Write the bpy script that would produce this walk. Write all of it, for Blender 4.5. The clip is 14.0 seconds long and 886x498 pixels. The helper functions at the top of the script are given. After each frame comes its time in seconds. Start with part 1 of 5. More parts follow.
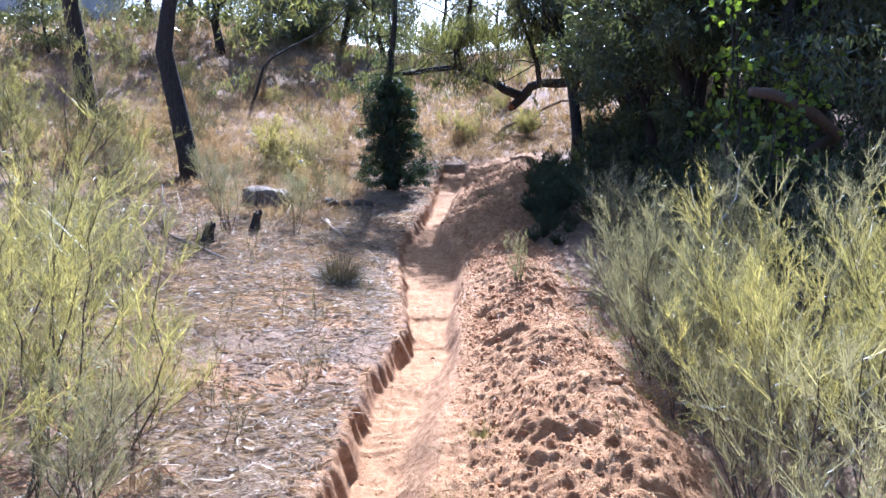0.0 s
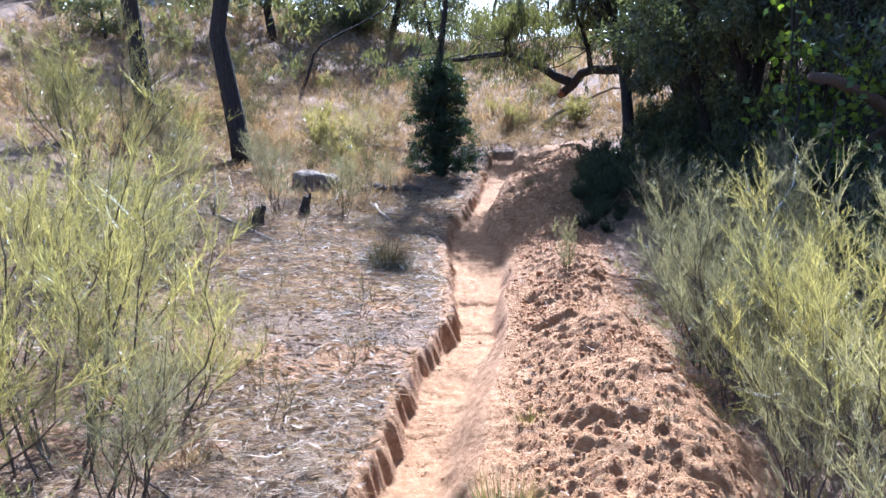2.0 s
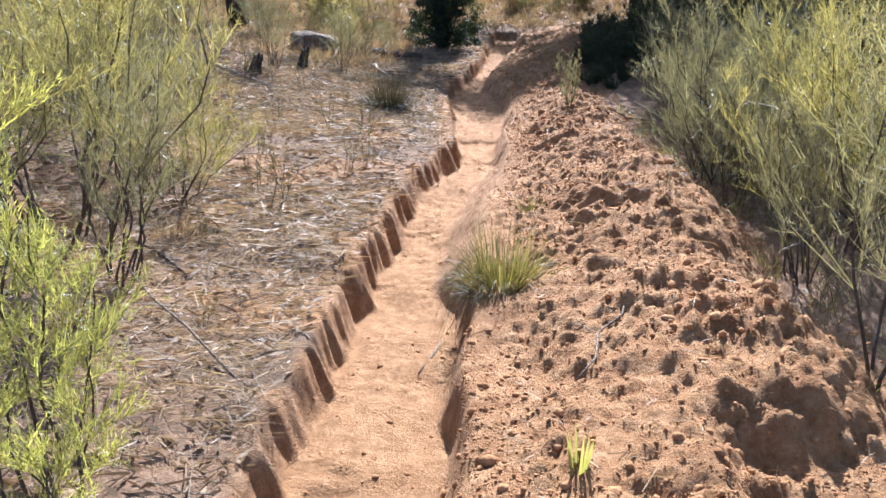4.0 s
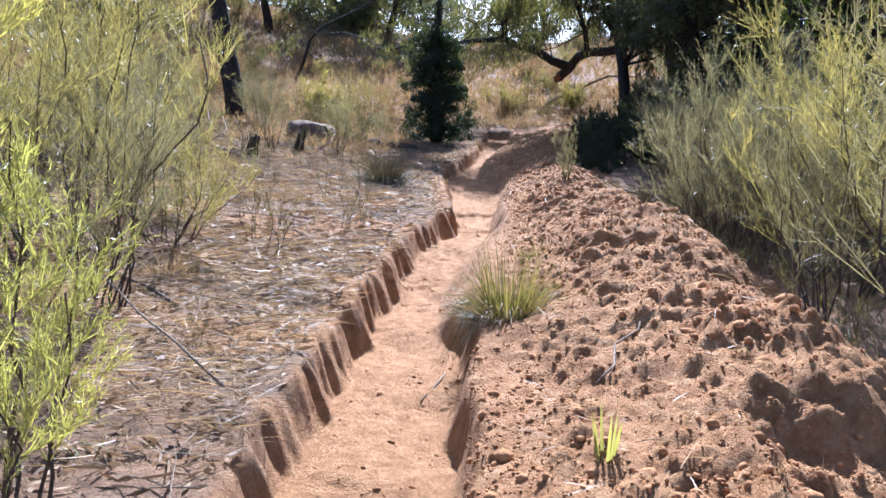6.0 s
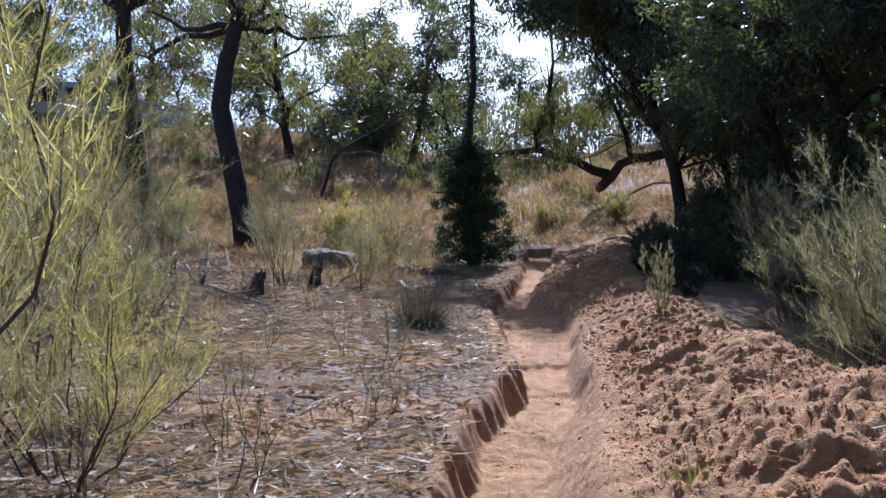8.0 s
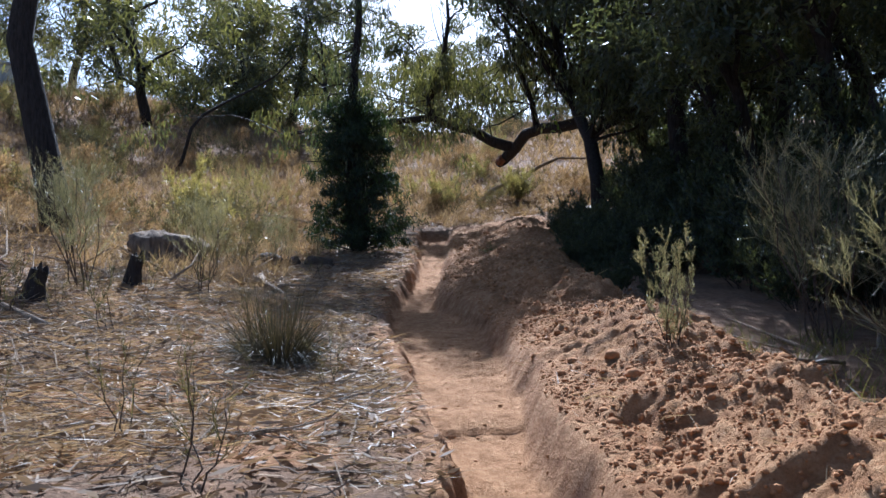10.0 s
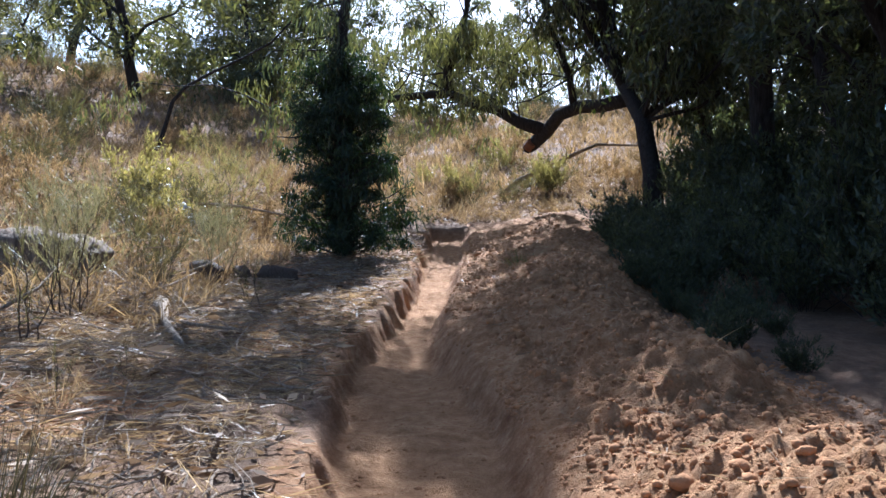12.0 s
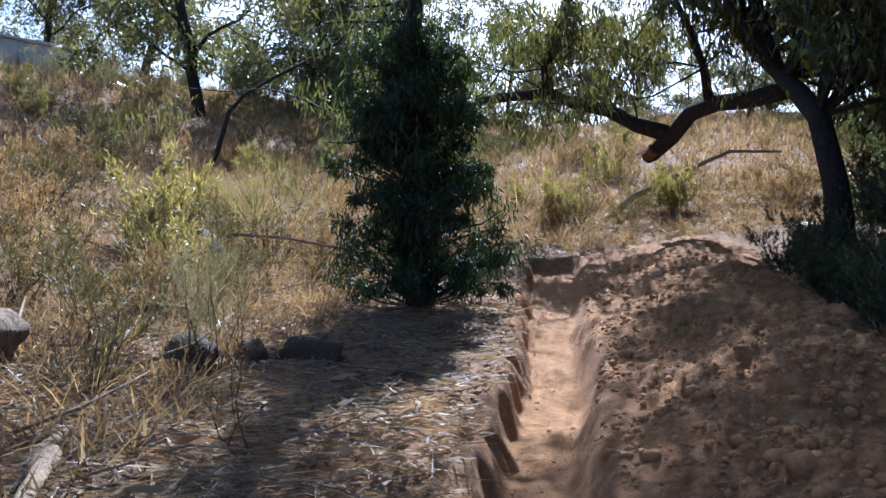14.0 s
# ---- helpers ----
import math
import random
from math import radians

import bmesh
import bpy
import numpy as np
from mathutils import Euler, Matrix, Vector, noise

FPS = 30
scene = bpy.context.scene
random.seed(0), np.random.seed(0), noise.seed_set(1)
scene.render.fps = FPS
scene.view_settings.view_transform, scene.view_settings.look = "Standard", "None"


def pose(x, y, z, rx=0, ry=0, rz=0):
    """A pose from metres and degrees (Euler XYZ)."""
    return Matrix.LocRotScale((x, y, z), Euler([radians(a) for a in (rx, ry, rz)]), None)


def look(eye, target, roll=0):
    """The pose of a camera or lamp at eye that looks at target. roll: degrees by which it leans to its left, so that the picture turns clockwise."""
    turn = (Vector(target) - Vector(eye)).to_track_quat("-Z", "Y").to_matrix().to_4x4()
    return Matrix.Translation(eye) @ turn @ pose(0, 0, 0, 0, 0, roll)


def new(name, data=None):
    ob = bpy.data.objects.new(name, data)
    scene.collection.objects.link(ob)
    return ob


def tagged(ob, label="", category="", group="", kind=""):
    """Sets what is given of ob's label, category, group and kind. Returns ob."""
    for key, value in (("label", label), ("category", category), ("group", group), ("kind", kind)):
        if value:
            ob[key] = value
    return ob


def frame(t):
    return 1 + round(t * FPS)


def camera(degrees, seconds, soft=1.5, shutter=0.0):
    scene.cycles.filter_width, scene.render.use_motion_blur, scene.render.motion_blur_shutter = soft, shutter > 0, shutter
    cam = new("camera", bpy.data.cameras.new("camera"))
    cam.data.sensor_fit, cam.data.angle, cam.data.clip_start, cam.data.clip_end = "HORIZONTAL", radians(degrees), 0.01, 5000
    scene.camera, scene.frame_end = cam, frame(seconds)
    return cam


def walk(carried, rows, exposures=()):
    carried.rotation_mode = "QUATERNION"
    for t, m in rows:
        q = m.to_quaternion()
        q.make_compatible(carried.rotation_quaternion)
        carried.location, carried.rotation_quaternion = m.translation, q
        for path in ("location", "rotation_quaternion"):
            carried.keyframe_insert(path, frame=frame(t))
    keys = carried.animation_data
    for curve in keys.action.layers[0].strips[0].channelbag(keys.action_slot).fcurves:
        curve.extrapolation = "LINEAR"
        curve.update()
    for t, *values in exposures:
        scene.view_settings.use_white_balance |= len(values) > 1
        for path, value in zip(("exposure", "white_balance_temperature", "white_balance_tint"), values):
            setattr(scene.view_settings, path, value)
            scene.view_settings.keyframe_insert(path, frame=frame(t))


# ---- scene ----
cam = camera(54.8, 14.0)
METRES, EYE, TILT, LEAN, TURN = 12.0, 2.1, -7.0, 0.0, 0.0
EXPOSURES = [(0.0, 2.35, 4500, 16), (2.0, 2.3, 4450, 13), (3.0, 2.0, 4950, 10), (6.0, 1.95, 4750, 15), (7.2, 1.6, 4600, 16), (9.5, 1.25, 4700, 12), (11.5, 1.75, 4800, 10), (12.5, 1.85, 4650, 11), (14.0, 1.65, 4700, 11)]
ROWS = [
    (0.0, 0.0, 0.0, 0.0, 0.0, 0.0, -0.0),
    (0.5, -0.0008, -0.0032, 0.0062, 1.55, 0.7, -0.39),
    (1.0, -0.001, -0.0028, 0.0067, 2.46, 1.43, -0.56),
    (1.5, -0.0009, -0.0012, 0.004, 2.71, 0.89, -0.67),
    (2.0, -0.0013, 0.0017, -0.0029, 3.13, -0.81, -0.82),
    (2.5, -0.0014, 0.0047, -0.0157, 4.13, -5.84, -1.23),
    (3.0, -0.0005, 0.0032, -0.03, 4.83, -10.52, -1.62),
    (3.5, -0.0, 0.0022, -0.0505, 3.66, -8.94, -1.37),
    (6.0, -0.0046, 0.0164, -0.1031, 2.51, 1.05, -1.91),
    (6.5, -0.0125, 0.0509, -0.0964, 4.24, 3.23, -2.16),
    (7.0, -0.0166, 0.0936, -0.0875, 5.58, 8.83, -0.12),
    (9.5, -0.0459, 0.3522, -0.0423, -0.31, 8.65, 0.79),
    (10.0, -0.0429, 0.4093, -0.033, -3.16, 7.41, 1.53),
    (10.5, -0.0377, 0.4661, -0.0218, -2.35, 7.0, 0.92),
    (11.0, -0.0332, 0.5257, -0.0094, -2.02, 6.93, -0.09),
    (11.5, -0.0222, 0.5864, 0.002, -2.55, 6.33, -0.21),
    (12.0, -0.0184, 0.6435, 0.0125, -1.86, 6.74, -0.02),
    (12.5, -0.0196, 0.6976, 0.0262, -0.35, 7.36, 0.26),
    (13.0, -0.02, 0.7576, 0.0396, 3.01, 7.37, -0.28),
    (13.5, -0.0248, 0.8165, 0.0482, 4.7, 7.75, -0.69),
    (14.0, -0.0314, 0.8692, 0.0597, 3.76, 7.85, -0.26),
]
walk(cam, [(t, pose(0, 0, EYE, TILT, LEAN, TURN) @ pose(METRES * x, METRES * y, METRES * z, 90 + pitch, roll, yaw)) for t, x, y, z, yaw, pitch, roll in ROWS], EXPOSURES)

# ---- sky and sun ----
SUN_AZ, SUN_EL = 3.0, 40.0          # degrees right of straight ahead, degrees up
world = bpy.data.worlds.new("sky")
scene.world = world
world.use_nodes = True
wn = world.node_tree.nodes
sky = wn.new("ShaderNodeTexSky")
sky.sky_type, sky.sun_disc = "NISHITA", False
sky.sun_elevation, sky.sun_rotation = radians(SUN_EL), radians(SUN_AZ)
sky.dust_density, sky.air_density = 2.5, 1.0
world.node_tree.links.new(sky.outputs[0], wn["Background"].inputs[0])
wn["Background"].inputs[1].default_value = 0.06
sun_data = bpy.data.lights.new("sun", "SUN")
sun_data.energy, sun_data.angle, sun_data.color = 5.0, radians(0.55), (1.0, 0.925, 0.82)
sun = new("sun", sun_data)
sun_dir = Vector((math.sin(radians(SUN_AZ)) * math.cos(radians(SUN_EL)), math.cos(radians(SUN_AZ)) * math.cos(radians(SUN_EL)), math.sin(radians(SUN_EL))))
sun.matrix_world = look(sun_dir * 60, (0, 0, 0))


# ---- materials ----
def material(name, rough=0.8, spec=0.3):
    m = bpy.data.materials.new(name)
    m.use_nodes = True
    b = m.node_tree.nodes["Principled BSDF"]
    b.inputs["Roughness"].default_value = rough
    b.inputs["Specular IOR Level"].default_value = spec
    return m, m.node_tree, b


def node(tree, kind, **values):
    n = tree.nodes.new(kind)
    for key, value in values.items():
        n.inputs[key].default_value = value
    return n


def ramp(tree, fac, stops):
    r = tree.nodes.new("ShaderNodeValToRGB")
    e = r.color_ramp.elements
    while len(e) < len(stops):
        e.new(0.5)
    for el, (p, c) in zip(e, stops):
        el.position, el.color = p, (*c, 1)
    tree.links.new(fac, r.inputs[0])
    return r.outputs[0]


def mix(tree, fac, a, b, how="MIX"):
    n = tree.nodes.new("ShaderNodeMix")
    n.data_type, n.blend_type = "RGBA", how
    for sock, v in ((n.inputs[0], fac), (n.inputs[6], a), (n.inputs[7], b)):
        if isinstance(v, (int, float)):
            sock.default_value = v
        elif isinstance(v, tuple):
            sock.default_value = (*v, 1)
        else:
            tree.links.new(v, sock)
    return n.outputs[2]


def noise_fac(tree, scale, detail=4, rough=0.6, vector=None):
    n = node(tree, "ShaderNodeTexNoise", Scale=scale, Detail=detail, Roughness=rough)
    if vector is None:
        vector = tree.nodes.new("ShaderNodeNewGeometry").outputs["Position"]
    tree.links.new(vector, n.inputs["Vector"])
    return n.outputs[0]


def bump(tree, bsdf, height, strength, distance):
    n = node(tree, "ShaderNodeBump", Strength=strength, Distance=distance)
    tree.links.new(height, n.inputs["Height"])
    tree.links.new(n.outputs[0], bsdf.inputs["Normal"])


def ground_material():
    m, t, b = material("bush_soil", 0.95, 0.12)
    at = t.nodes.new("ShaderNodeAttribute")
    at.attribute_name = "dug"
    fl = t.nodes.new("ShaderNodeAttribute")
    fl.attribute_name = "worn"
    big, fine, grit = noise_fac(t, 1.6, 5), noise_fac(t, 14, 6, 0.7), noise_fac(t, 90, 4, 0.7)
    clay = ramp(t, fine, ((0.3, (0.26, 0.117, 0.046)), (0.5, (0.42, 0.220, 0.092)), (0.7, (0.56, 0.338, 0.165))))
    damp = ramp(t, noise_fac(t, 5.5, 6, 0.75), ((0.36, (0.72, 0.66, 0.62)), (0.5, (0.97, 0.96, 0.95)), (0.66, (1.1, 1.1, 1.12))))
    clay = mix(t, 0.85, clay, damp, "MULTIPLY")
    sand = ramp(t, fine, ((0.3, (0.30, 0.150, 0.062)), (0.55, (0.45, 0.242, 0.105)), (0.75, (0.56, 0.335, 0.165))))
    crust = ramp(t, fine, ((0.28, (0.10, 0.060, 0.034)), (0.5, (0.25, 0.155, 0.088)), (0.72, (0.43, 0.290, 0.172))))
    warm = ramp(t, big, ((0.40, (0.15, 0.100, 0.066)), (0.66, (0.37, 0.215, 0.120))))
    litter = mix(t, 0.5, crust, warm)
    soil = mix(t, fl.outputs["Fac"], clay, sand)
    col = mix(t, at.outputs["Fac"], litter, soil)
    speck = ramp(t, grit, ((0.34, (0.7, 0.7, 0.7)), (0.55, (1.0, 1.0, 1.0))))
    col = mix(t, 0.7, col, speck, "MULTIPLY")
    t.links.new(col, b.inputs["Base Color"])
    height = fine
    for other in (noise_fac(t, 34, 8, 0.8), grit):
        add = node(t, "ShaderNodeMath")
        add.operation = "ADD"
        t.links.new(height, add.inputs[0])
        t.links.new(other, add.inputs[1])
        height = add.outputs[0]
    bump(t, b, height, 0.9, 0.026)
    return m


def leaf_material(name, dark, light, through_col, rough=0.5, trans=0.45, spec=0.35):
    m, t, b = material(name, rough, spec)
    geo = t.nodes.new("ShaderNodeNewGeometry")
    info = t.nodes.new("ShaderNodeObjectInfo")
    isl = geo.outputs["Random Per Island"]
    col = ramp(t, isl, ((0.0, dark), (0.6, tuple((a + c) / 2 for a, c in zip(dark, light))), (1.0, light)))
    patch = ramp(t, noise_fac(t, 2.2, 2), ((0.35, (0.7, 0.72, 0.7)), (0.65, (1.15, 1.1, 1.0))))
    col = mix(t, 0.8, col, patch, "MULTIPLY")
    one = ramp(t, info.outputs["Random"], ((0.0, (0.85, 0.88, 0.9)), (1.0, (1.1, 1.05, 0.95))))
    col = mix(t, 0.7, col, one, "MULTIPLY")
    t.links.new(col, b.inputs["Base Color"])
    tr = t.nodes.new("ShaderNodeBsdfTranslucent")
    t.links.new(mix(t, 1.0, col, through_col, "MULTIPLY"), tr.inputs["Color"])
    ms = t.nodes.new("ShaderNodeMixShader")
    ms.inputs[0].default_value = trans
    t.links.new(b.outputs[0], ms.inputs[1])
    t.links.new(tr.outputs[0], ms.inputs[2])
    t.links.new(ms.outputs[0], t.nodes["Material Output"].inputs["Surface"])
    return m


def bark_material(name, dark, light, scale=9):
    m, t, b = material(name, 0.9, 0.2)
    tc = t.nodes.new("ShaderNodeTexCoord")
    mp = node(t, "ShaderNodeMapping", Scale=(4.0, 4.0, 0.7))
    t.links.new(tc.outputs["Object"], mp.inputs[0])
    f = noise_fac(t, scale, 6, 0.7, mp.outputs[0])
    g = noise_fac(t, scale * 5, 4, 0.6, mp.outputs[0])
    col = ramp(t, f, ((0.32, dark), (0.68, light)))
    col = mix(t, 0.5, col, ramp(t, g, ((0.3, (0.5, 0.5, 0.5)), (0.6, (1.1, 1.08, 1.05)))), "MULTIPLY")
    t.links.new(col, b.inputs["Base Color"])
    bump(t, b, f, 0.9, 0.03)
    return m


def clod_material():
    m, t, b = material("clay_clod", 0.95, 0.1)
    info = t.nodes.new("ShaderNodeObjectInfo")
    geo = t.nodes.new("ShaderNodeNewGeometry")
    f = noise_fac(t, 25, 5, 0.7)
    col = ramp(t, f, ((0.3, (0.25, 0.115, 0.045)), (0.6, (0.40, 0.205, 0.088)), (0.8, (0.52, 0.30, 0.145))))
    col = mix(t, 0.6, col, ramp(t, geo.outputs["Random Per Island"], ((0, (0.72, 0.70, 0.68)), (1, (1.1, 1.09, 1.08)))), "MULTIPLY")
    col = mix(t, 0.5, col, ramp(t, info.outputs["Random"], ((0, (0.8, 0.78, 0.75)), (1, (1.1, 1.1, 1.1)))), "MULTIPLY")
    t.links.new(col, b.inputs["Base Color"])
    bump(t, b, noise_fac(t, 80, 4), 0.6, 0.01)
    return m


def rock_material(name, dark, light):
    m, t, b = material(name, 0.85, 0.25)
    f = noise_fac(t, 12, 6, 0.7)
    col = ramp(t, f, ((0.3, dark), (0.65, light)))
    t.links.new(col, b.inputs["Base Color"])
    bump(t, b, noise_fac(t, 40, 5), 0.6, 0.012)
    return m


def paint_material(name, colour, rough=0.5):
    m, t, b = material(name, rough, 0.4)
    f = noise_fac(t, 3, 5)
    dirt = ramp(t, f, ((0.3, tuple(c * 0.8 for c in colour)), (0.6, colour)))
    t.links.new(dirt, b.inputs["Base Color"])
    return m


SOIL = ground_material()
BROOM = leaf_material("broom_foliage", (0.14, 0.128, 0.060), (0.37, 0.33, 0.155), (1.25, 1.15, 0.6), 0.45, 0.5, 0.5)
BROOM_YOUNG = leaf_material("young_broom_foliage", (0.18, 0.18, 0.065), (0.47, 0.45, 0.18), (1.2, 1.15, 0.55), 0.45, 0.5, 0.5)
BROOM_GREY = leaf_material("grey_green_foliage", (0.13, 0.12, 0.072), (0.34, 0.305, 0.19), (1.1, 1.05, 0.68), 0.45, 0.45, 0.5)
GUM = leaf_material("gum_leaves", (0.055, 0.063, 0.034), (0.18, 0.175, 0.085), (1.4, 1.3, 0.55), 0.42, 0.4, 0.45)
# Darker copy of GUM: the wood's shade is put into the leaf colour.
GUM_SHADED = leaf_material("shaded_gum_leaves", (0.036, 0.046, 0.030), (0.115, 0.125, 0.065), (1.35, 1.3, 0.65), 0.42, 0.45, 0.5)
CONIFER = leaf_material("cypress_foliage", (0.016, 0.027, 0.016), (0.05, 0.068, 0.026), (1.2, 1.3, 0.5), 0.6, 0.22)
ROUND_LEAF = leaf_material("round_leaves", (0.06, 0.10, 0.02), (0.20, 0.26, 0.04), (1.6, 1.5, 0.35), 0.4, 0.5, 0.5)
STRAW = leaf_material("dry_straw", (0.20, 0.137, 0.078), (0.54, 0.405, 0.235), (1.1, 1.0, 0.8), 0.5, 0.35, 0.35)
HAY = leaf_material("dry_hill_grass", (0.13, 0.088, 0.050), (0.42, 0.310, 0.178), (1.15, 1.0, 0.7), 0.6, 0.45)
TUSSOCK = leaf_material("tussock_grass", (0.085, 0.085, 0.030), (0.30, 0.27, 0.10), (1.2, 1.1, 0.6), 0.5, 0.35)
# Darkened tussock grass: its backlit shade is put into the blade colour.
SHADED_TUSSOCK = leaf_material("shaded_tussock_grass", (0.040, 0.036, 0.022), (0.13, 0.105, 0.060), (1.1, 1.0, 0.6), 0.6, 0.18)
SCRUB = leaf_material("dry_scrub", (0.07, 0.065, 0.035), (0.20, 0.17, 0.085), (1.1, 1.0, 0.6), 0.6, 0.35)
LITTER = leaf_material("leaf_litter", (0.15, 0.09, 0.050), (0.43, 0.31, 0.19), (1.0, 0.9, 0.75), 0.65, 0.25, 0.15)
BARK = bark_material("dark_bark", (0.016, 0.013, 0.011), (0.060, 0.048, 0.040))
TWIG = bark_material("twig_bark", (0.06, 0.042, 0.030), (0.17, 0.125, 0.09), 30)
DEAD = bark_material("dead_grey_wood", (0.18, 0.128, 0.082), (0.44, 0.335, 0.225), 18)
LOGWOOD = bark_material("weathered_log_wood", (0.09, 0.062, 0.042), (0.29, 0.21, 0.14), 7)
PALE = bark_material("bleached_wood", (0.55, 0.50, 0.44), (0.85, 0.80, 0.73), 20)
REDWOOD = bark_material("torn_red_wood", (0.13, 0.05, 0.025), (0.30, 0.13, 0.06), 20)
CLOD = clod_material()
ROCK = rock_material("pale_stone", (0.30, 0.22, 0.15), (0.52, 0.42, 0.31))
WHITE = paint_material("white_painted_steel", (0.48, 0.48, 0.48), 0.5)
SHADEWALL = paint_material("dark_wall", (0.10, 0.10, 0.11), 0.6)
GLASS = paint_material("dark_window_glass", (0.02, 0.025, 0.03), 0.08)


# ---- mesh helpers ----
rng = np.random.default_rng(7)


def mesh_from(name, verts, faces, mat, smooth=False):
    """A mesh from an array of places and arrays of faces with equal corners."""
    me = bpy.data.meshes.new(name)
    verts = np.asarray(verts, dtype=np.float32)
    faces = [np.asarray(f, dtype=np.int32) for f in faces if len(f)]
    counts = np.concatenate([np.full(len(f), f.shape[1], dtype=np.int32) for f in faces])
    loops = np.concatenate([f.ravel() for f in faces])
    me.vertices.add(len(verts))
    me.vertices.foreach_set("co", verts.ravel())
    me.loops.add(len(loops))
    me.loops.foreach_set("vertex_index", loops)
    me.polygons.add(len(counts))
    me.polygons.foreach_set("loop_start", np.concatenate(([0], np.cumsum(counts)[:-1])).astype(np.int32))
    me.polygons.foreach_set("use_smooth", np.full(len(counts), smooth))
    me.update(calc_edges=True)
    me.validate()
    if mat:
        me.materials.append(mat)
    return me


def part(name, me, parent=None, label=""):
    ob = new(name, me)
    ob.parent = parent
    return tagged(ob, label) if label else ob


def thing(name, x, y, z, label, category, group="", kind=""):
    ob = new(name)
    ob.empty_display_size = 0.2
    ob.matrix_basis = pose(x, y, z)
    return tagged(ob, label, category, group, kind)


class Soup:
    """Collects tubes, blades and lumps into one mesh."""

    def __init__(self):
        self.v, self.q, self.t, self.n = [], [], [], 0

    def add(self, verts, quads=None, tris=None):
        self.v.append(np.asarray(verts, dtype=float).reshape(-1, 3))
        if quads is not None and len(quads):
            self.q.append(np.asarray(quads).reshape(-1, 4) + self.n)
        if tris is not None and len(tris):
            self.t.append(np.asarray(tris).reshape(-1, 3) + self.n)
        self.n += len(self.v[-1])

    def tube(self, pts, radii, sides=6):
        pts = np.asarray(pts, dtype=float)
        radii = np.broadcast_to(radii, (len(pts),))
        d = np.gradient(pts, axis=0)
        d /= np.linalg.norm(d, axis=1)[:, None] + 1e-9
        ref = np.array((0.31, 0.2, 0.93)) if abs(d[0][2]) < 0.8 else np.array((0.9, 0.3, 0.1))
        a = np.cross(d, ref)
        a /= np.linalg.norm(a, axis=1)[:, None] + 1e-9
        b = np.cross(d, a)
        ang = np.linspace(0, 2 * np.pi, sides, endpoint=False)
        ring = pts[:, None] + radii[:, None, None] * (np.cos(ang)[None, :, None] * a[:, None] + np.sin(ang)[None, :, None] * b[:, None])
        k, i = np.meshgrid(np.arange(len(pts) - 1), np.arange(sides), indexing="ij")
        j = (i + 1) % sides
        q = np.stack((k * sides + i, k * sides + j, (k + 1) * sides + j, (k + 1) * sides + i), -1)
        verts = np.concatenate((ring.reshape(-1, 3), pts[:1], pts[-1:]))
        s, e = len(pts) * sides, (len(pts) - 1) * sides
        i = np.arange(sides)
        caps = np.concatenate((np.stack((np.full(sides, s), (i + 1) % sides, i), -1), np.stack((np.full(sides, s + 1), e + i, e + (i + 1) % sides), -1)))
        self.add(verts, q, caps)

    def leaves(self, base, way, length, width):
        """Diamond-shaped leaves."""
        n = len(base)
        way = way / (np.linalg.norm(way, axis=1)[:, None] + 1e-9)
        side = np.cross(way, rng.normal(size=(n, 3)))
        side /= np.linalg.norm(side, axis=1)[:, None] + 1e-9
        length, width = np.broadcast_to(length, (n,))[:, None], np.broadcast_to(width, (n,))[:, None]
        mid = base + way * length * 0.45
        v = np.stack((base, mid + side * width / 2, base + way * length, mid - side * width / 2), 1)
        self.add(v.reshape(-1, 3), np.arange(4 * n).reshape(-1, 4))

    def needles(self, base, way, length, width):
        """Slim three-cornered leaves."""
        n = len(base)
        way = way / (np.linalg.norm(way, axis=1)[:, None] + 1e-9)
        side = np.cross(way, rng.normal(size=(n, 3)))
        side /= np.linalg.norm(side, axis=1)[:, None] + 1e-9
        side *= np.broadcast_to(width, (n,))[:, None] / 2
        v = np.stack((base - side, base + side, base + way * np.broadcast_to(length, (n,))[:, None]), 1)
        self.add(v.reshape(-1, 3), None, np.arange(3 * n).reshape(-1, 3))

    def blades(self, base, way, length, width, droop):
        """Bent, tapering grass blades in two joints."""
        n = len(base)
        way = way / (np.linalg.norm(way, axis=1)[:, None] + 1e-9)
        side = np.cross(way, rng.normal(size=(n, 3)))
        side /= np.linalg.norm(side, axis=1)[:, None] + 1e-9
        length, width, droop = (np.broadcast_to(k, (n,))[:, None] for k in (length, width, droop))
        down = np.array((0, 0, -1.0))
        m = base + way * length * 0.55 + down * length * droop * 0.25
        e = base + way * length + down * length * droop
        v = np.stack((base - side * width / 2, base + side * width / 2, m + side * width * 0.4, m - side * width * 0.4, e), 1)
        k = np.arange(n)[:, None] * 5
        self.add(v.reshape(-1, 3), k + np.array((0, 1, 2, 3)), k + np.array((3, 2, 4)))

    def mesh(self, name, mat, smooth=False):
        return mesh_from(name, np.concatenate(self.v), [np.concatenate(f) for f in (self.q, self.t) if f], mat, smooth)


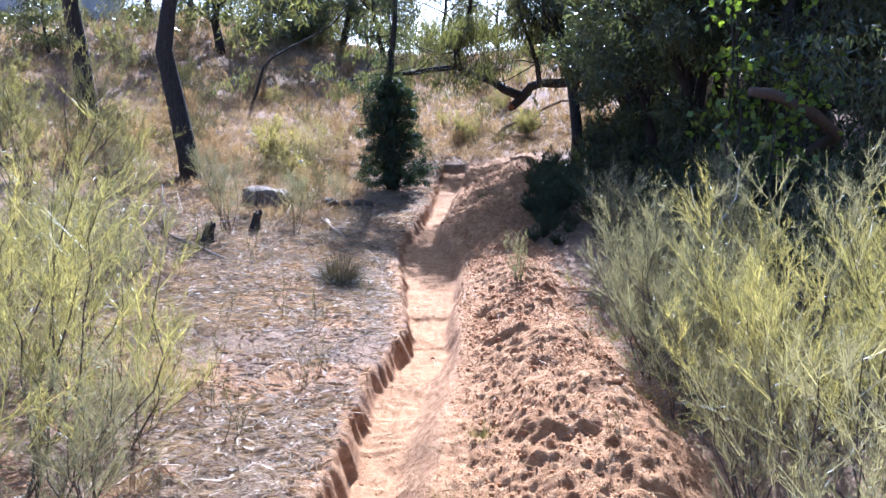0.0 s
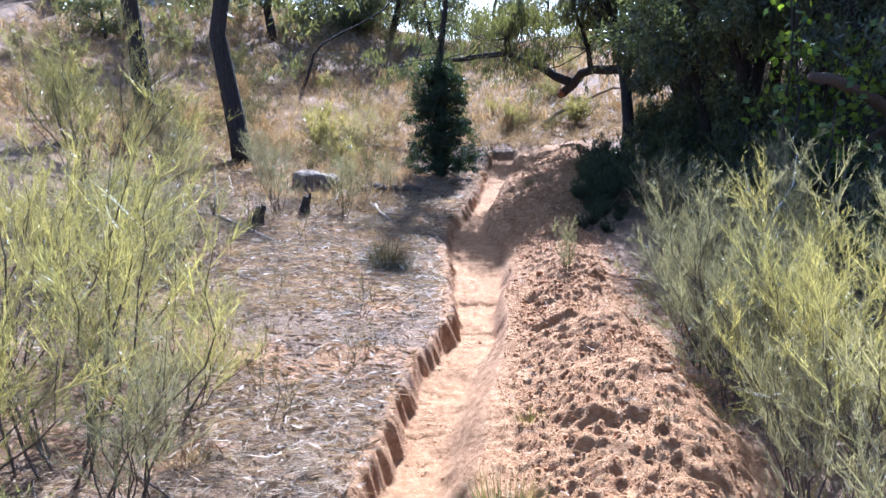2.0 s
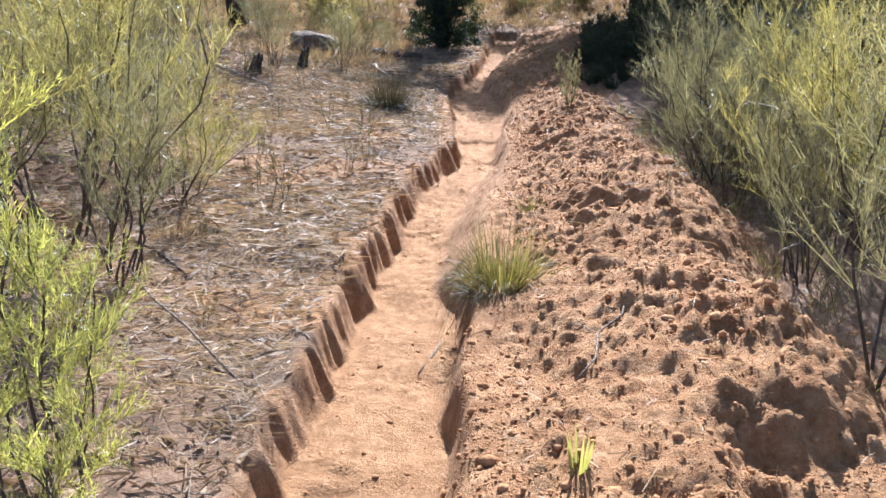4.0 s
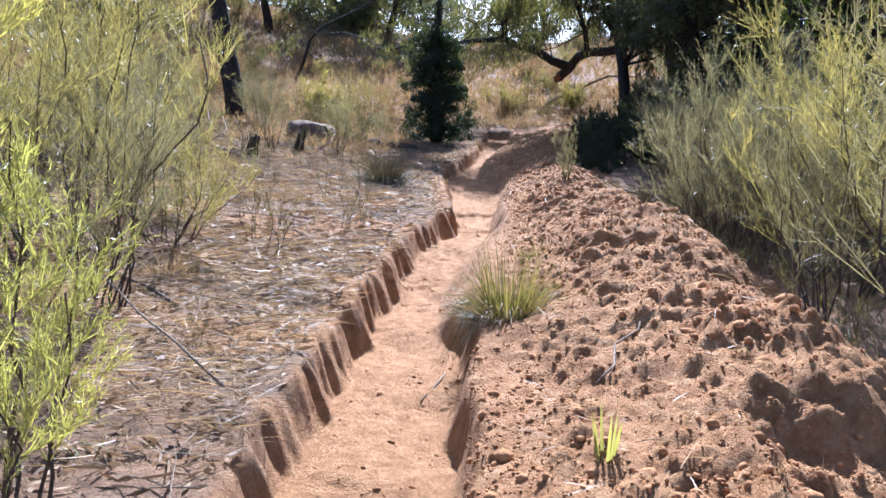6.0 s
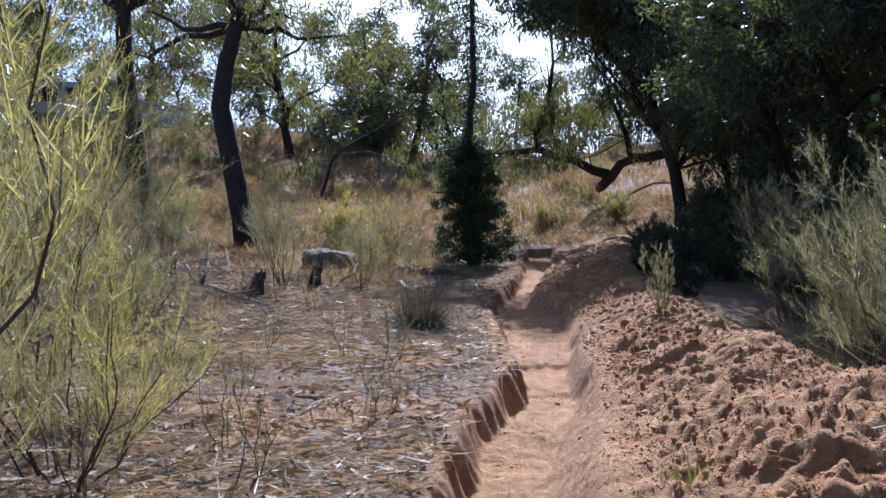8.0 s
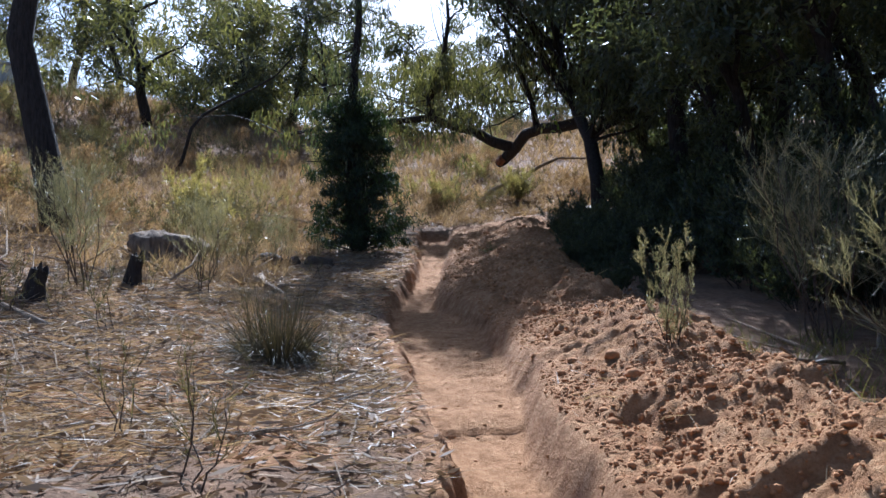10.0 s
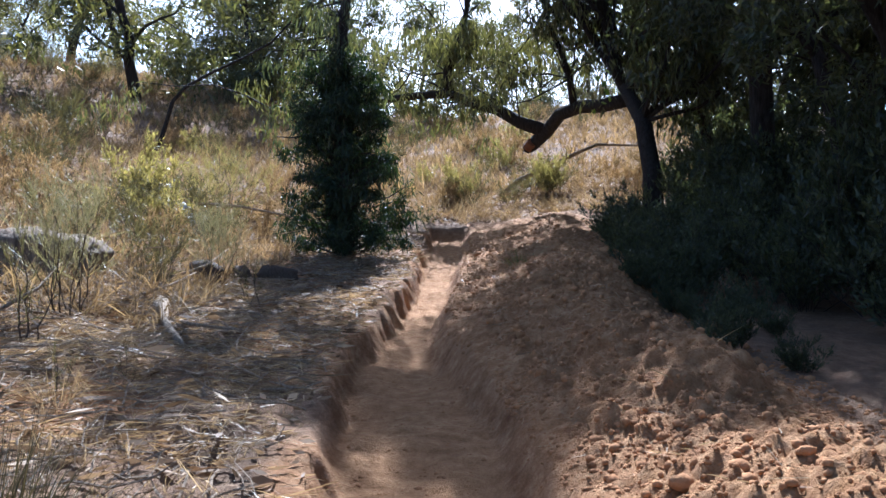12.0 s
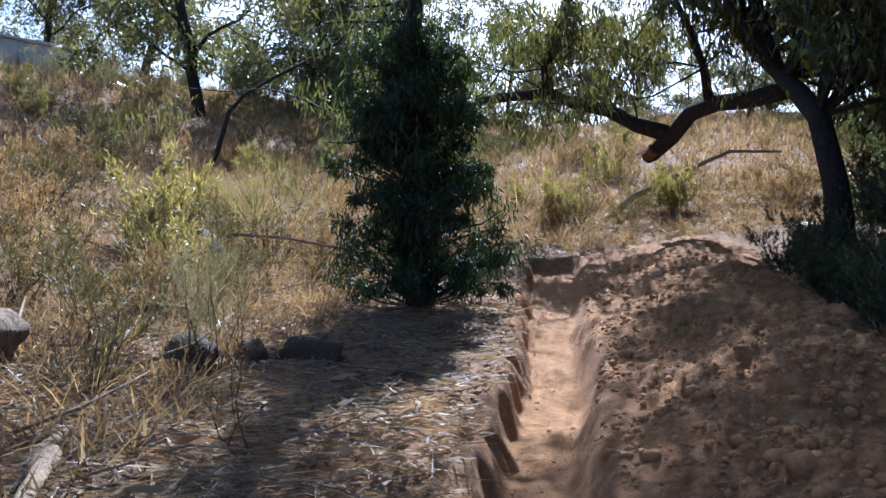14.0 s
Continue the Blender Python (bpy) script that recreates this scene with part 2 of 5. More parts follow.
def lattice(x, y, scale, seed=0):
    """Smooth value noise in -1..1."""
    x, y = np.asarray(x, dtype=float) / scale + 1000.0, np.asarray(y, dtype=float) / scale + 1000.0
    i, j = np.floor(x).astype(np.int64), np.floor(y).astype(np.int64)
    u, v = x - i, y - j
    u, v = u * u * (3 - 2 * u), v * v * (3 - 2 * v)

    def h(a, b):
        k = (a * 374761393 + b * 668265263 + seed * 974634777) & 0xFFFFFFFF
        k = ((k ^ (k >> 13)) * 1274126177) & 0xFFFFFFFF
        return ((k ^ (k >> 16)) & 0xFFFF) / 32767.5 - 1

    return (h(i, j) * (1 - u) + h(i + 1, j) * u) * (1 - v) + (h(i, j + 1) * (1 - u) + h(i + 1, j + 1) * u) * v


def smooth(s):
    s = np.clip(s, 0, 1)
    return s * s * (3 - 2 * s)


# ---- the lie of the land ----
RIM_LEFT = ((-40, -0.7), (2.6, -0.70), (3.8, -0.72), (5.0, -0.66), (6.5, -0.56), (7.2, -0.40), (7.6, -0.32), (8.8, -0.46), (10.7, -0.55), (11.6, -0.62), (12.5, -0.58),
            (13.5, -0.45), (14.5, -0.37), (15.8, -0.26), (18, -0.17), (20.5, -0.08), (22, 0.0))
RIM_RIGHT = ((-40, -0.05), (3.5, -0.06), (4.3, -0.06), (5.2, 0.0), (6.2, 0.09), (7.0, 0.16), (7.6, 0.19), (8.5, 0.16), (9.4, 0.25), (10.2, 0.26), (11.5, 0.15), (13, 0.02),
             (13.7, 0.0), (15.1, 0.18), (16.3, 0.28), (17.3, 0.33), (19, 0.5), (20.5, 0.6), (22, 0.65))
CREST = ((-2, 1.0), (3, 1.0), (6, 1.0), (8.5, 0.9), (10, 0.82), (12, 0.8), (14, 1.0), (16, 1.3), (19, 1.75), (23, 2.0))
HEAP = ((-4, 0.0), (-1, 0.2), (3, 0.28), (5, 0.30), (7, 0.26), (8.6, 0.21), (10, 0.23), (12, 0.28), (14, 0.30), (16, 0.24), (18.5, 0.20), (20.5, 0.12), (22.5, 0.0))


def along(table, y):
    return np.interp(y, [p[0] for p in table], [p[1] for p in table])


def hillside(x, y):
    """The natural slope without the digging."""
    x, y = np.asarray(x, dtype=float), np.asarray(y, dtype=float)
    z = 0.078 * np.clip(y, -30, 42) - 0.2
    z = z + 2.9 * np.clip((y - 20) / 20, 0, 1.12) ** 1.2 - 0.07 * np.clip(y - 43, 0, 300)
    u = np.clip(-x - 1, 0, 60)
    z = z + 2.2 * (1 - np.exp(-(0.03 * u + 0.012 * u * u))) * smooth((y + 2) / 8)
    z = z + 0.12 * np.clip(x - 1, 0, 5) * smooth((y - 12) / 8)
    z = z + 1.0 * np.exp(-((x + 15.5) ** 2 + (y - 32) ** 2) / 30)
    near = np.exp(-((x / 60) ** 2 + ((y - 10) / 60) ** 2))
    return z + near * (0.10 * lattice(x, y, 3.1, 1) * smooth((np.abs(x) - 1.2) / 3) + 0.03 * lattice(x, y, 0.9, 2))


def terrain(x, y):
    """Height, how far the soil is dug, how far it is worn smooth."""
    x, y = np.asarray(x, dtype=float), np.asarray(y, dtype=float)
    z = hillside(x, y)
    on = smooth((y + 3) / 2) * smooth((21.6 - y) / 0.25)
    tooth = (y * 4.2 + 1.5 * lattice(y, 0 * y, 0.5, 5)) % 1.0
    left = along(RIM_LEFT, y) + 0.055 * np.minimum(tooth ** 1.2, (1 - tooth) * 2.8) * (0.5 + 0.5 * lattice(y, 0 * y, 0.31, 6)) - 0.015 + 0.03 * lattice(y, 0 * y, 0.33, 7) + 0.014 * lattice(y, 0 * y, 0.07, 32)
    right = along(RIM_RIGHT, y) + 0.035 * lattice(y, 0 * y, 0.5, 8) + 0.008 * lattice(y, 0 * y, 0.13, 9)
    wall_l = smooth((x - left + 0.02) / (0.115 + 0.035 * lattice(x, y, 0.2, 10)) + 0.10 * lattice(x, y, 0.06, 38))
    wall_r = smooth((right - x) / (0.09 + 0.06 * smooth((y - 6.5) / 0.7) + 0.23 * smooth((y - 4.2) / 0.5) * smooth((7.2 - y) / 0.5) + 0.03 * lattice(x, y, 0.2, 30)))
    inside = wall_l * wall_r * on
    depth = 0.21 + 0.03 * lattice(x * 0, y, 1.3, 11) + 0.03 * np.floor(2 * lattice(x * 0 + 3, y, 2.3, 12)) * 0.5
    z_floor = 0.028 * lattice(x, y, 0.24, 13) + 0.012 * np.abs(lattice(x, y, 0.11, 33)) + 0.007 * lattice(x, y, 0.055, 14)
    crest, top = along(CREST, y) + 0.10 * lattice(y, 0 * y, 0.8, 15), along(HEAP, y) * (1 + 0.22 * lattice(y, 0 * y, 0.7, 16))
    rise = smooth(0.12 + 0.88 * (x - right) / np.maximum(crest - right, 0.2)) * (x > right)
    fall = 1 - smooth((x - crest) / (0.5 + 0.5 * smooth((y - 12) / 4)))
    top = top * (1 - 0.75 * smooth((2.6 - y + 0.1 * lattice(x, y, 0.3, 39)) / 0.22) * smooth((x - 0.6) / 0.25))
    heap = np.where(x < crest, rise, fall) * top * smooth((y + 4) / 3) * smooth((23 - y) / 2)
    lump = np.clip(heap / 0.07, 0, 1) * (1 - inside)
    crumb = np.abs(lattice(x + 0.3 * y, y - 0.2 * x, 0.19, 18)) - 0.35
    fine = np.abs(lattice(x - 0.5 * y, y + 0.5 * x, 0.085, 19)) - 0.35
    grain = np.abs(lattice(x + 0.3 * y, y - 0.3 * x, 0.05, 20)) - 0.35
    patch = 0.55 + 0.45 * lattice(x, y, 0.6, 35)
    rough = 0.06 * lattice(x, y, 0.5, 17) + 0.052 * crumb * patch + (0.046 * fine + 0.040 * grain) * (0.6 + 0.5 * patch)
    rough = rough + 0.045 * np.maximum(lattice(x + 0.2 * y, y, 0.16, 36) - 0.3, 0) / 0.7 - 0.05 * smooth((lattice(x, y, 0.4, 37) - 0.6) / 0.2)
    flat = (1 - inside) * (1 - lump)
    z = z - inside * depth + inside * z_floor + heap + lump * rough
    near = np.exp(-(np.clip(np.abs(y - 10) - 12, 0, 99) / 8) ** 2)
    z = z + flat * near * (0.030 * lattice(x, y, 0.45, 21) + 0.020 * np.abs(lattice(x, y, 0.15, 22)) + 0.008 * lattice(x, y, 0.05, 23))
    shoulder = smooth((x - left + 0.10 + 0.12 * lattice(x, y, 0.3, 24)) / 0.12) * (x < right) * on
    bare = smooth((lattice(x, y, 0.9, 25) + 0.5 * lattice(x, y, 0.25, 26) - 0.25) / 0.3) * np.exp(-((x + 1.4) / 1.6) ** 2) * 0.82 * (y < 26)
    dug = np.clip(np.maximum.reduce([inside, lump * 0.96, shoulder * 0.8, bare]), 0, 1)
    dug = np.maximum(dug, 0.97 * smooth((x - right + 0.06) / 0.06) * smooth((crest + 0.6 - x + 0.1 * lattice(x, y, 0.3, 31)) / 0.25) * smooth((y + 3) / 2) * smooth((22.5 - y) / 1.5))
    worn = inside * smooth((depth * inside - 0.12) / 0.04)
    return z, dug, worn


def ground_z(x, y):
    return float(terrain(np.array([x]), np.array([y]))[0][0])


def spaced(*spans):
    """Coordinates with a step of their own in each span."""
    out = [np.arange(a, b, s) for a, b, s in spans]
    return np.concatenate(out)


gx = np.concatenate((-np.geomspace(900, 12, 22), spaced((-11.5, -4, 0.35), (-4, -1.3, 0.07), (-1.3, 2.0, 0.017), (2.0, 4, 0.08), (4, 12, 0.4)), np.geomspace(12.5, 900, 22)))
gy = np.concatenate((-np.geomspace(700, 4, 18), spaced((-3.5, 1.6, 0.12), (1.6, 12, 0.019), (12, 16, 0.028), (16, 23, 0.05), (23, 48, 0.3)), np.geomspace(48.5, 1600, 30)))
GX, GY = np.meshgrid(gx, gy)
GZ, DUG, WORN = terrain(GX, GY)
nx, ny = len(gx), len(gy)
ii, jj = np.meshgrid(np.arange(nx - 1), np.arange(ny - 1))
quads = np.stack((jj * nx + ii, jj * nx + ii + 1, (jj + 1) * nx + ii + 1, (jj + 1) * nx + ii), -1).reshape(-1, 4)
ground_mesh = mesh_from("ground", np.stack((GX, GY, GZ), -1).reshape(-1, 3), [quads], SOIL, True)
for key, values in (("dug", DUG), ("worn", WORN)):
    ground_mesh.attributes.new(key, "FLOAT", "POINT").data.foreach_set("value", values.ravel().astype(np.float32))
ground = tagged(new("ground", ground_mesh), "sandy orange clay slope with a freshly dug narrow trench and spoil bank", "ground", kind="structure")


# ---- shrubs and trees ----
def wobble(a, b, n, amount, sag=0.0):
    """A crooked line from a to b."""
    a, b = np.asarray(a, dtype=float), np.asarray(b, dtype=float)
    s = np.linspace(0, 1, n)[:, None]
    p = a + (b - a) * s
    k = rng.normal(size=(n, 3)) * amount * np.linalg.norm(b - a)
    k = np.cumsum(k, axis=0) / np.sqrt(n)
    k -= k[:1]
    p = p + k * np.sin(s * np.pi * 0.9) + np.array((0, 0, -1)) * sag * (s * s)
    return p


def broom_meshes(height, spread, stems, branches, mat, seed, twig_len=0.16, leaf=(0.030, 0.0026), bare=0.08, twigs=8, per=10, bark=None, reach=0.26):
    """A feathery upright shrub: thin stems, side branches, twigs and tiny needle leaves."""
    global rng
    rng = np.random.default_rng(seed)
    out, green, spray = [], Soup(), Soup()
    for s in range(stems):
        wood = Soup()
        az, lean = rng.uniform(0, 2 * np.pi), spread * np.sqrt(rng.uniform(0.02, 1))
        h = height * rng.uniform(0.6, 1.0) * (1 - 0.35 * (lean / max(spread, 0.01)) ** 2)
        tip = np.array((np.cos(az) * lean, np.sin(az) * lean, h))
        root = np.array((np.cos(az), np.sin(az), 0)) * rng.uniform(0.02, 0.28) * spread
        root[2] = -0.05
        line = wobble(root, tip, 9, 0.09)
        wood.tube(line, np.linspace(0.0062, 0.0015, 9) * (0.5 + 0.4 * height), 4)
        n = branches
        at = rng.uniform(bare, 1.0, n)
        k = at * 8
        i = np.clip(k.astype(int), 0, 7)
        f = (k - i)[:, None]
        start = line[i] * (1 - f) + line[i + 1] * f
        way = rng.normal(size=(n, 3)) * (0.6, 0.6, 0.3) + np.array((0, 0, 0.85)) + np.array((np.cos(az), np.sin(az), 0)) * 0.2
        way /= np.linalg.norm(way, axis=1)[:, None]
        ln = reach * height * rng.uniform(0.5, 1.3, n) * (1.25 - 0.75 * at)
        spray.blades(start, way, ln, 0.0045, -0.05)
        u = rng.uniform(0.1, 1.0, (n, twigs))
        t0 = (start[:, None] + way[:, None] * (ln[:, None] * u)[..., None]).reshape(-1, 3)
        tw = (way[:, None] * 0.7 + rng.normal(size=(n, twigs, 3)) * 0.34 + np.array((0, 0, 0.5))).reshape(-1, 3)
        tw /= np.linalg.norm(tw, axis=1)[:, None]
        tl = twig_len * rng.uniform(0.4, 1.25, len(tw))
        spray.needles(t0, tw, tl, 0.004)
        v = rng.uniform(0.05, 1.05, (len(tw), per))
        p = t0[:, None] + tw[:, None] * (tl[:, None] * v)[..., None] + rng.normal(size=(len(tw), per, 3)) * 0.005
        w = tw[:, None] * 0.9 + rng.normal(size=(len(tw), per, 3)) * 0.36
        m = len(tw) * per
        green.needles(p.reshape(-1, 3), w.reshape(-1, 3), leaf[0] * rng.uniform(0.6, 1.5, m), leaf[1] * rng.uniform(0.7, 1.4, m))
        out.append(("stem", wood.mesh("stem", bark or TWIG)))
    return out + [("twig_spray", spray.mesh("twig_spray", bark or mat)), ("foliage", green.mesh("foliage", mat))]


def shrub(meshes, x, y, turn, scale, label, group, name="broom_shrub", category="shrub"):
    ob = thing(name, x, y, 0, label, category, group)
    ob.matrix_basis = pose(x, y, ground_z(x, y) - 0.02, 0, 0, turn) @ Matrix.Scale(scale, 4)
    for key, me in meshes:
        tagged(part(key, me, ob), kind="stuff" if key == "twig_spray" else "")
    return ob


def clump_leaves(green, centres, radii, per, leaf, hang, slim=False):
    centres = np.asarray(centres, dtype=float)
    c = np.repeat(np.arange(len(centres)), per)
    d = rng.normal(size=(len(c), 3))
    d /= np.linalg.norm(d, axis=1)[:, None]
    r = rng.uniform(0.15, 1, len(c)) ** 0.5
    p = centres[c] + d * (r * np.asarray(radii)[c])[:, None] * (1, 1, 0.8)
    w = rng.normal(size=(len(c), 3)) * 0.6 + np.array((0, 0, -hang))
    (green.needles if slim else green.leaves)(p, w, leaf[0] * rng.uniform(0.6, 1.4, len(c)), leaf[1] * rng.uniform(0.7, 1.3, len(c)))


def gum_meshes(height, trunk_r, crown_w, seed, mat, clumps=34, per=210, leaf=(0.17, 0.03), low=0.4, lean=0.1, hang=0.8, skirt=0.0):
    """A bush tree: a crooked trunk, limbs that part from it, and ragged clumps of hanging leaves."""
    global rng
    rng = np.random.default_rng(seed)
    trunk, green, boughs = Soup(), Soup(), []
    tip = np.array((rng.normal() * lean * height, rng.normal() * lean * height, height * 0.86))
    line = wobble((0, 0, -0.15), tip, 12, 0.05)
    trunk.tube(line, trunk_r * np.linspace(1.15, 0.25, 12) * (1 + 0.06 * rng.normal(size=12)), 9)
    ends, sizes = [], []
    n = 9
    for i in range(n):
        s = low + (0.95 - low) * (i + rng.uniform(0, 0.8)) / n
        k = int(s * 11)
        az = i * 2.4 + rng.uniform(-0.5, 0.5)
        reach = crown_w * rng.uniform(0.55, 1.0) * (1.15 - 0.55 * s)
        end = line[k] + np.array((np.cos(az) * reach, np.sin(az) * reach, rng.uniform(0.05, 0.2) * height))
        limb = wobble(line[k], end, 7, 0.10)
        limbs = Soup()
        boughs.append(limbs)
        limbs.tube(limb, trunk_r * np.linspace(0.42, 0.10, 7), 6)
        for m in (3, 4, 5, 6, 6):
            tw = limb[m] + rng.normal(size=3) * (0.5, 0.5, 0.35) * crown_w * 0.4
            limbs.tube(wobble(limb[m], tw, 4, 0.1), np.linspace(0.016, 0.006, 4) * (0.5 + trunk_r * 4), 4)
            ends.append(tw)
            sizes.append(rng.uniform(0.16, 0.34) * crown_w)
    for _ in range(int(skirt)):
        az, r = rng.uniform(0, 6.28), crown_w * rng.uniform(0.1, 0.7)
        ends.append(np.array((np.cos(az) * r, np.sin(az) * r, rng.uniform(0.08, low) * height)))
        sizes.append(rng.uniform(0.2, 0.34) * crown_w)
    pick = rng.permutation(len(ends))[:clumps + int(skirt)]
    clump_leaves(green, [ends[i] for i in pick], [sizes[i] for i in pick], per, leaf, hang, True)
    return [("trunk", trunk.mesh("trunk", BARK, True))] + [("limb", b.mesh("limb", BARK, True)) for b in boughs] + [("crown", green.mesh("crown", mat))]


def tree(meshes, x, y, turn, scale, label, group="", name="gum_tree"):
    ob = thing(name, x, y, 0, label, "tree", group)
    ob.matrix_basis = pose(x, y, ground_z(x, y) - 0.03, 0, 0, turn) @ Matrix.Scale(scale, 4)
    for key, me in meshes:
        part(key, me, ob)
    return ob


# ---- the planting ----
TALL = broom_meshes(1.9, 0.95, 17, 14, BROOM, 11, bare=0.32)
WIDE = broom_meshes(1.5, 0.85, 15, 14, BROOM, 12, bare=0.24)
THIN = broom_meshes(1.7, 0.45, 9, 13, BROOM_GREY, 13, bare=0.3)
GREY = broom_meshes(1.4, 0.75, 14, 13, BROOM_GREY, 14)
LOW = broom_meshes(1.25, 0.46, 14, 12, BROOM_YOUNG, 15, 0.10, (0.022, 0.0026), 0.45, 9, 12, None, 0.18)
SAPLING = broom_meshes(0.80, 0.20, 11, 8, BROOM_GREY, 16, 0.06, (0.014, 0.0045), 0.12, 6, 10, None, 0.13)
WEED = broom_meshes(0.55, 0.12, 3, 5, SCRUB, 17, 0.09, (0.016, 0.004), 0.35, 3, 4)

GREEN_L = "tall feathery yellow-green broom shrub on the littered slope"
GREY_L = "grey-green broom shrub with thin bare lower stems"
for me, x, y, turn, k, lab in (   # left of the trench
        (TALL, -2.25, 4.3, 20, 1.18, GREEN_L), (TALL, -3.3, 5.5, 140, 1.05, GREEN_L), (WIDE, -2.55, 3.4, 60, 1.1, GREEN_L), (WIDE, -2.0, 5.2, 260, 0.75, GREEN_L), (THIN, -1.75, 3.75, 90, 0.8, GREEN_L), (THIN, -2.9, 6.6, 30, 0.95, GREY_L), (WIDE, -3.9, 7.4, 200, 1.0, GREEN_L),
        (GREY, -3.3, 8.6, 80, 0.8, GREY_L), (LOW, -1.16, 1.9, 10, 1.0, "bright yellow-green young broom beside the trench")):
    shrub(me, x, y, turn, k, lab, "broom shrubs")
for me, x, y, turn, k, lab in (   # behind the spoil bank
        (WIDE, 2.05, 5.0, 30, 0.95, "dense yellow-green broom shrub behind the spoil bank"), (WIDE, 2.6, 5.3, 130, 1.18, "dense yellow-green broom shrub behind the spoil bank"),
        (TALL, 2.5, 4.3, 250, 0.95, "dense yellow-green broom shrub behind the spoil bank"), (THIN, 1.45, 3.0, 40, 0.95, "thin broom shrub with dark upright stems beside the spoil bank"),
        (GREY, 1.75, 6.4, 70, 0.95, GREY_L), (GREY, 2.3, 7.0, 170, 1.0, GREY_L), (GREY, 1.8, 7.6, 300, 0.75, GREY_L), (THIN, 2.1, 9.8, 210, 0.85, GREEN_L),
        (GREY, 2.9, 8.3, 20, 1.1, GREY_L), (THIN, 2.75, 10.3, 90, 0.75, GREY_L), (GREY, 3.1, 6.2, 120, 1.2, GREY_L), (WIDE, 3.3, 4.6, 20, 1.2, GREEN_L)):
    shrub(me, x, y, turn, 1.15 * k, lab, "broom shrubs")
for me, x, y, turn, k, lab in (   # among the dry grass
        (THIN, -5.0, 12.5, 50, 0.9, GREY_L), (THIN, -4.2, 11.4, 150, 0.75, GREY_L), (THIN, -2.9, 11.6, 250, 0.8, GREY_L), (THIN, -2.2, 12.6, 10, 0.62, GREY_L),
        (THIN, 1.62, 5.7, 10, 0.75, GREY_L), (THIN, 1.65, 4.3, 220, 0.75, GREY_L), (THIN, 1.75, 6.9, 120, 0.85, GREY_L), (THIN, 2.0, 6.1, 320, 0.9, GREY_L), (GREY, 2.0, 8.4, 210, 0.8, GREY_L),
        (TALL, -2.95, 20.0, 80, 0.75, "slim green broom shrub among dry grass"), (THIN, -3.9, 14.2, 300, 0.6, GREY_L), (TALL, -5.0, 10.6, 200, 1.4, GREEN_L), (THIN, -1.75, 14.4, 200, 0.5, GREY_L)):
    shrub(me, x, y, turn, k, lab, "broom shrubs")
for i, (x, y, k) in enumerate(((-1.15, 7.45, 1.0), (-1.55, 8.1, 0.9), (-2.2, 10.0, 1.1), (-0.8, 8.8, 0.7), (-2.05, 11.8, 1.3), (-1.35, 5.2, 1.0), (-0.95, 6.5, 0.7), (-1.85, 5.0, 0.9),
                               (-1.25, 13.3, 0.9), (-0.8, 15.9, 0.5), (-2.05, 13.9, 1.2), (-1.7, 14.7, 1.0), (-1.6, 5.7, 0.9), (-3.6, 9.6, 1.2), (-2.5, 7.2, 1.1), (-3.0, 10.4, 1.3), (-2.1, 6.4, 0.8),
                               (-2.9, 15.2, 1.2), (-1.2, 9.0, 0.6), (-1.9, 4.1, 0.8), (-3.5, 13.0, 1.4), (-2.4, 16.2, 1.1), (0.95, 4.6, 0.5), (1.15, 3.3, 0.7), (1.2, 6.8, 0.6))):
    shrub(WEED, x, y, 67 * i % 360, k, "thin brown twiggy weed standing in leaf litter", "twiggy weeds", "twiggy_weed", "weed")
more = np.random.default_rng(23)
for i in range(46):
    x, y = more.uniform(-4.8, -0.95), more.uniform(3.2, 14)
    shrub(WEED, x, y, more.uniform(0, 360), more.uniform(0.3, 0.9), "thin brown twiggy weed standing in leaf litter", "twiggy weeds", "twiggy_weed", "weed")
young = shrub(SAPLING, 0.77, 8.75, 0, 0.92, "small pale green sapling growing on the orange spoil bank", "", "sapling")
young.matrix_basis = young.matrix_basis @ Matrix.Diagonal((0.62, 0.62, 1.0, 1.0))


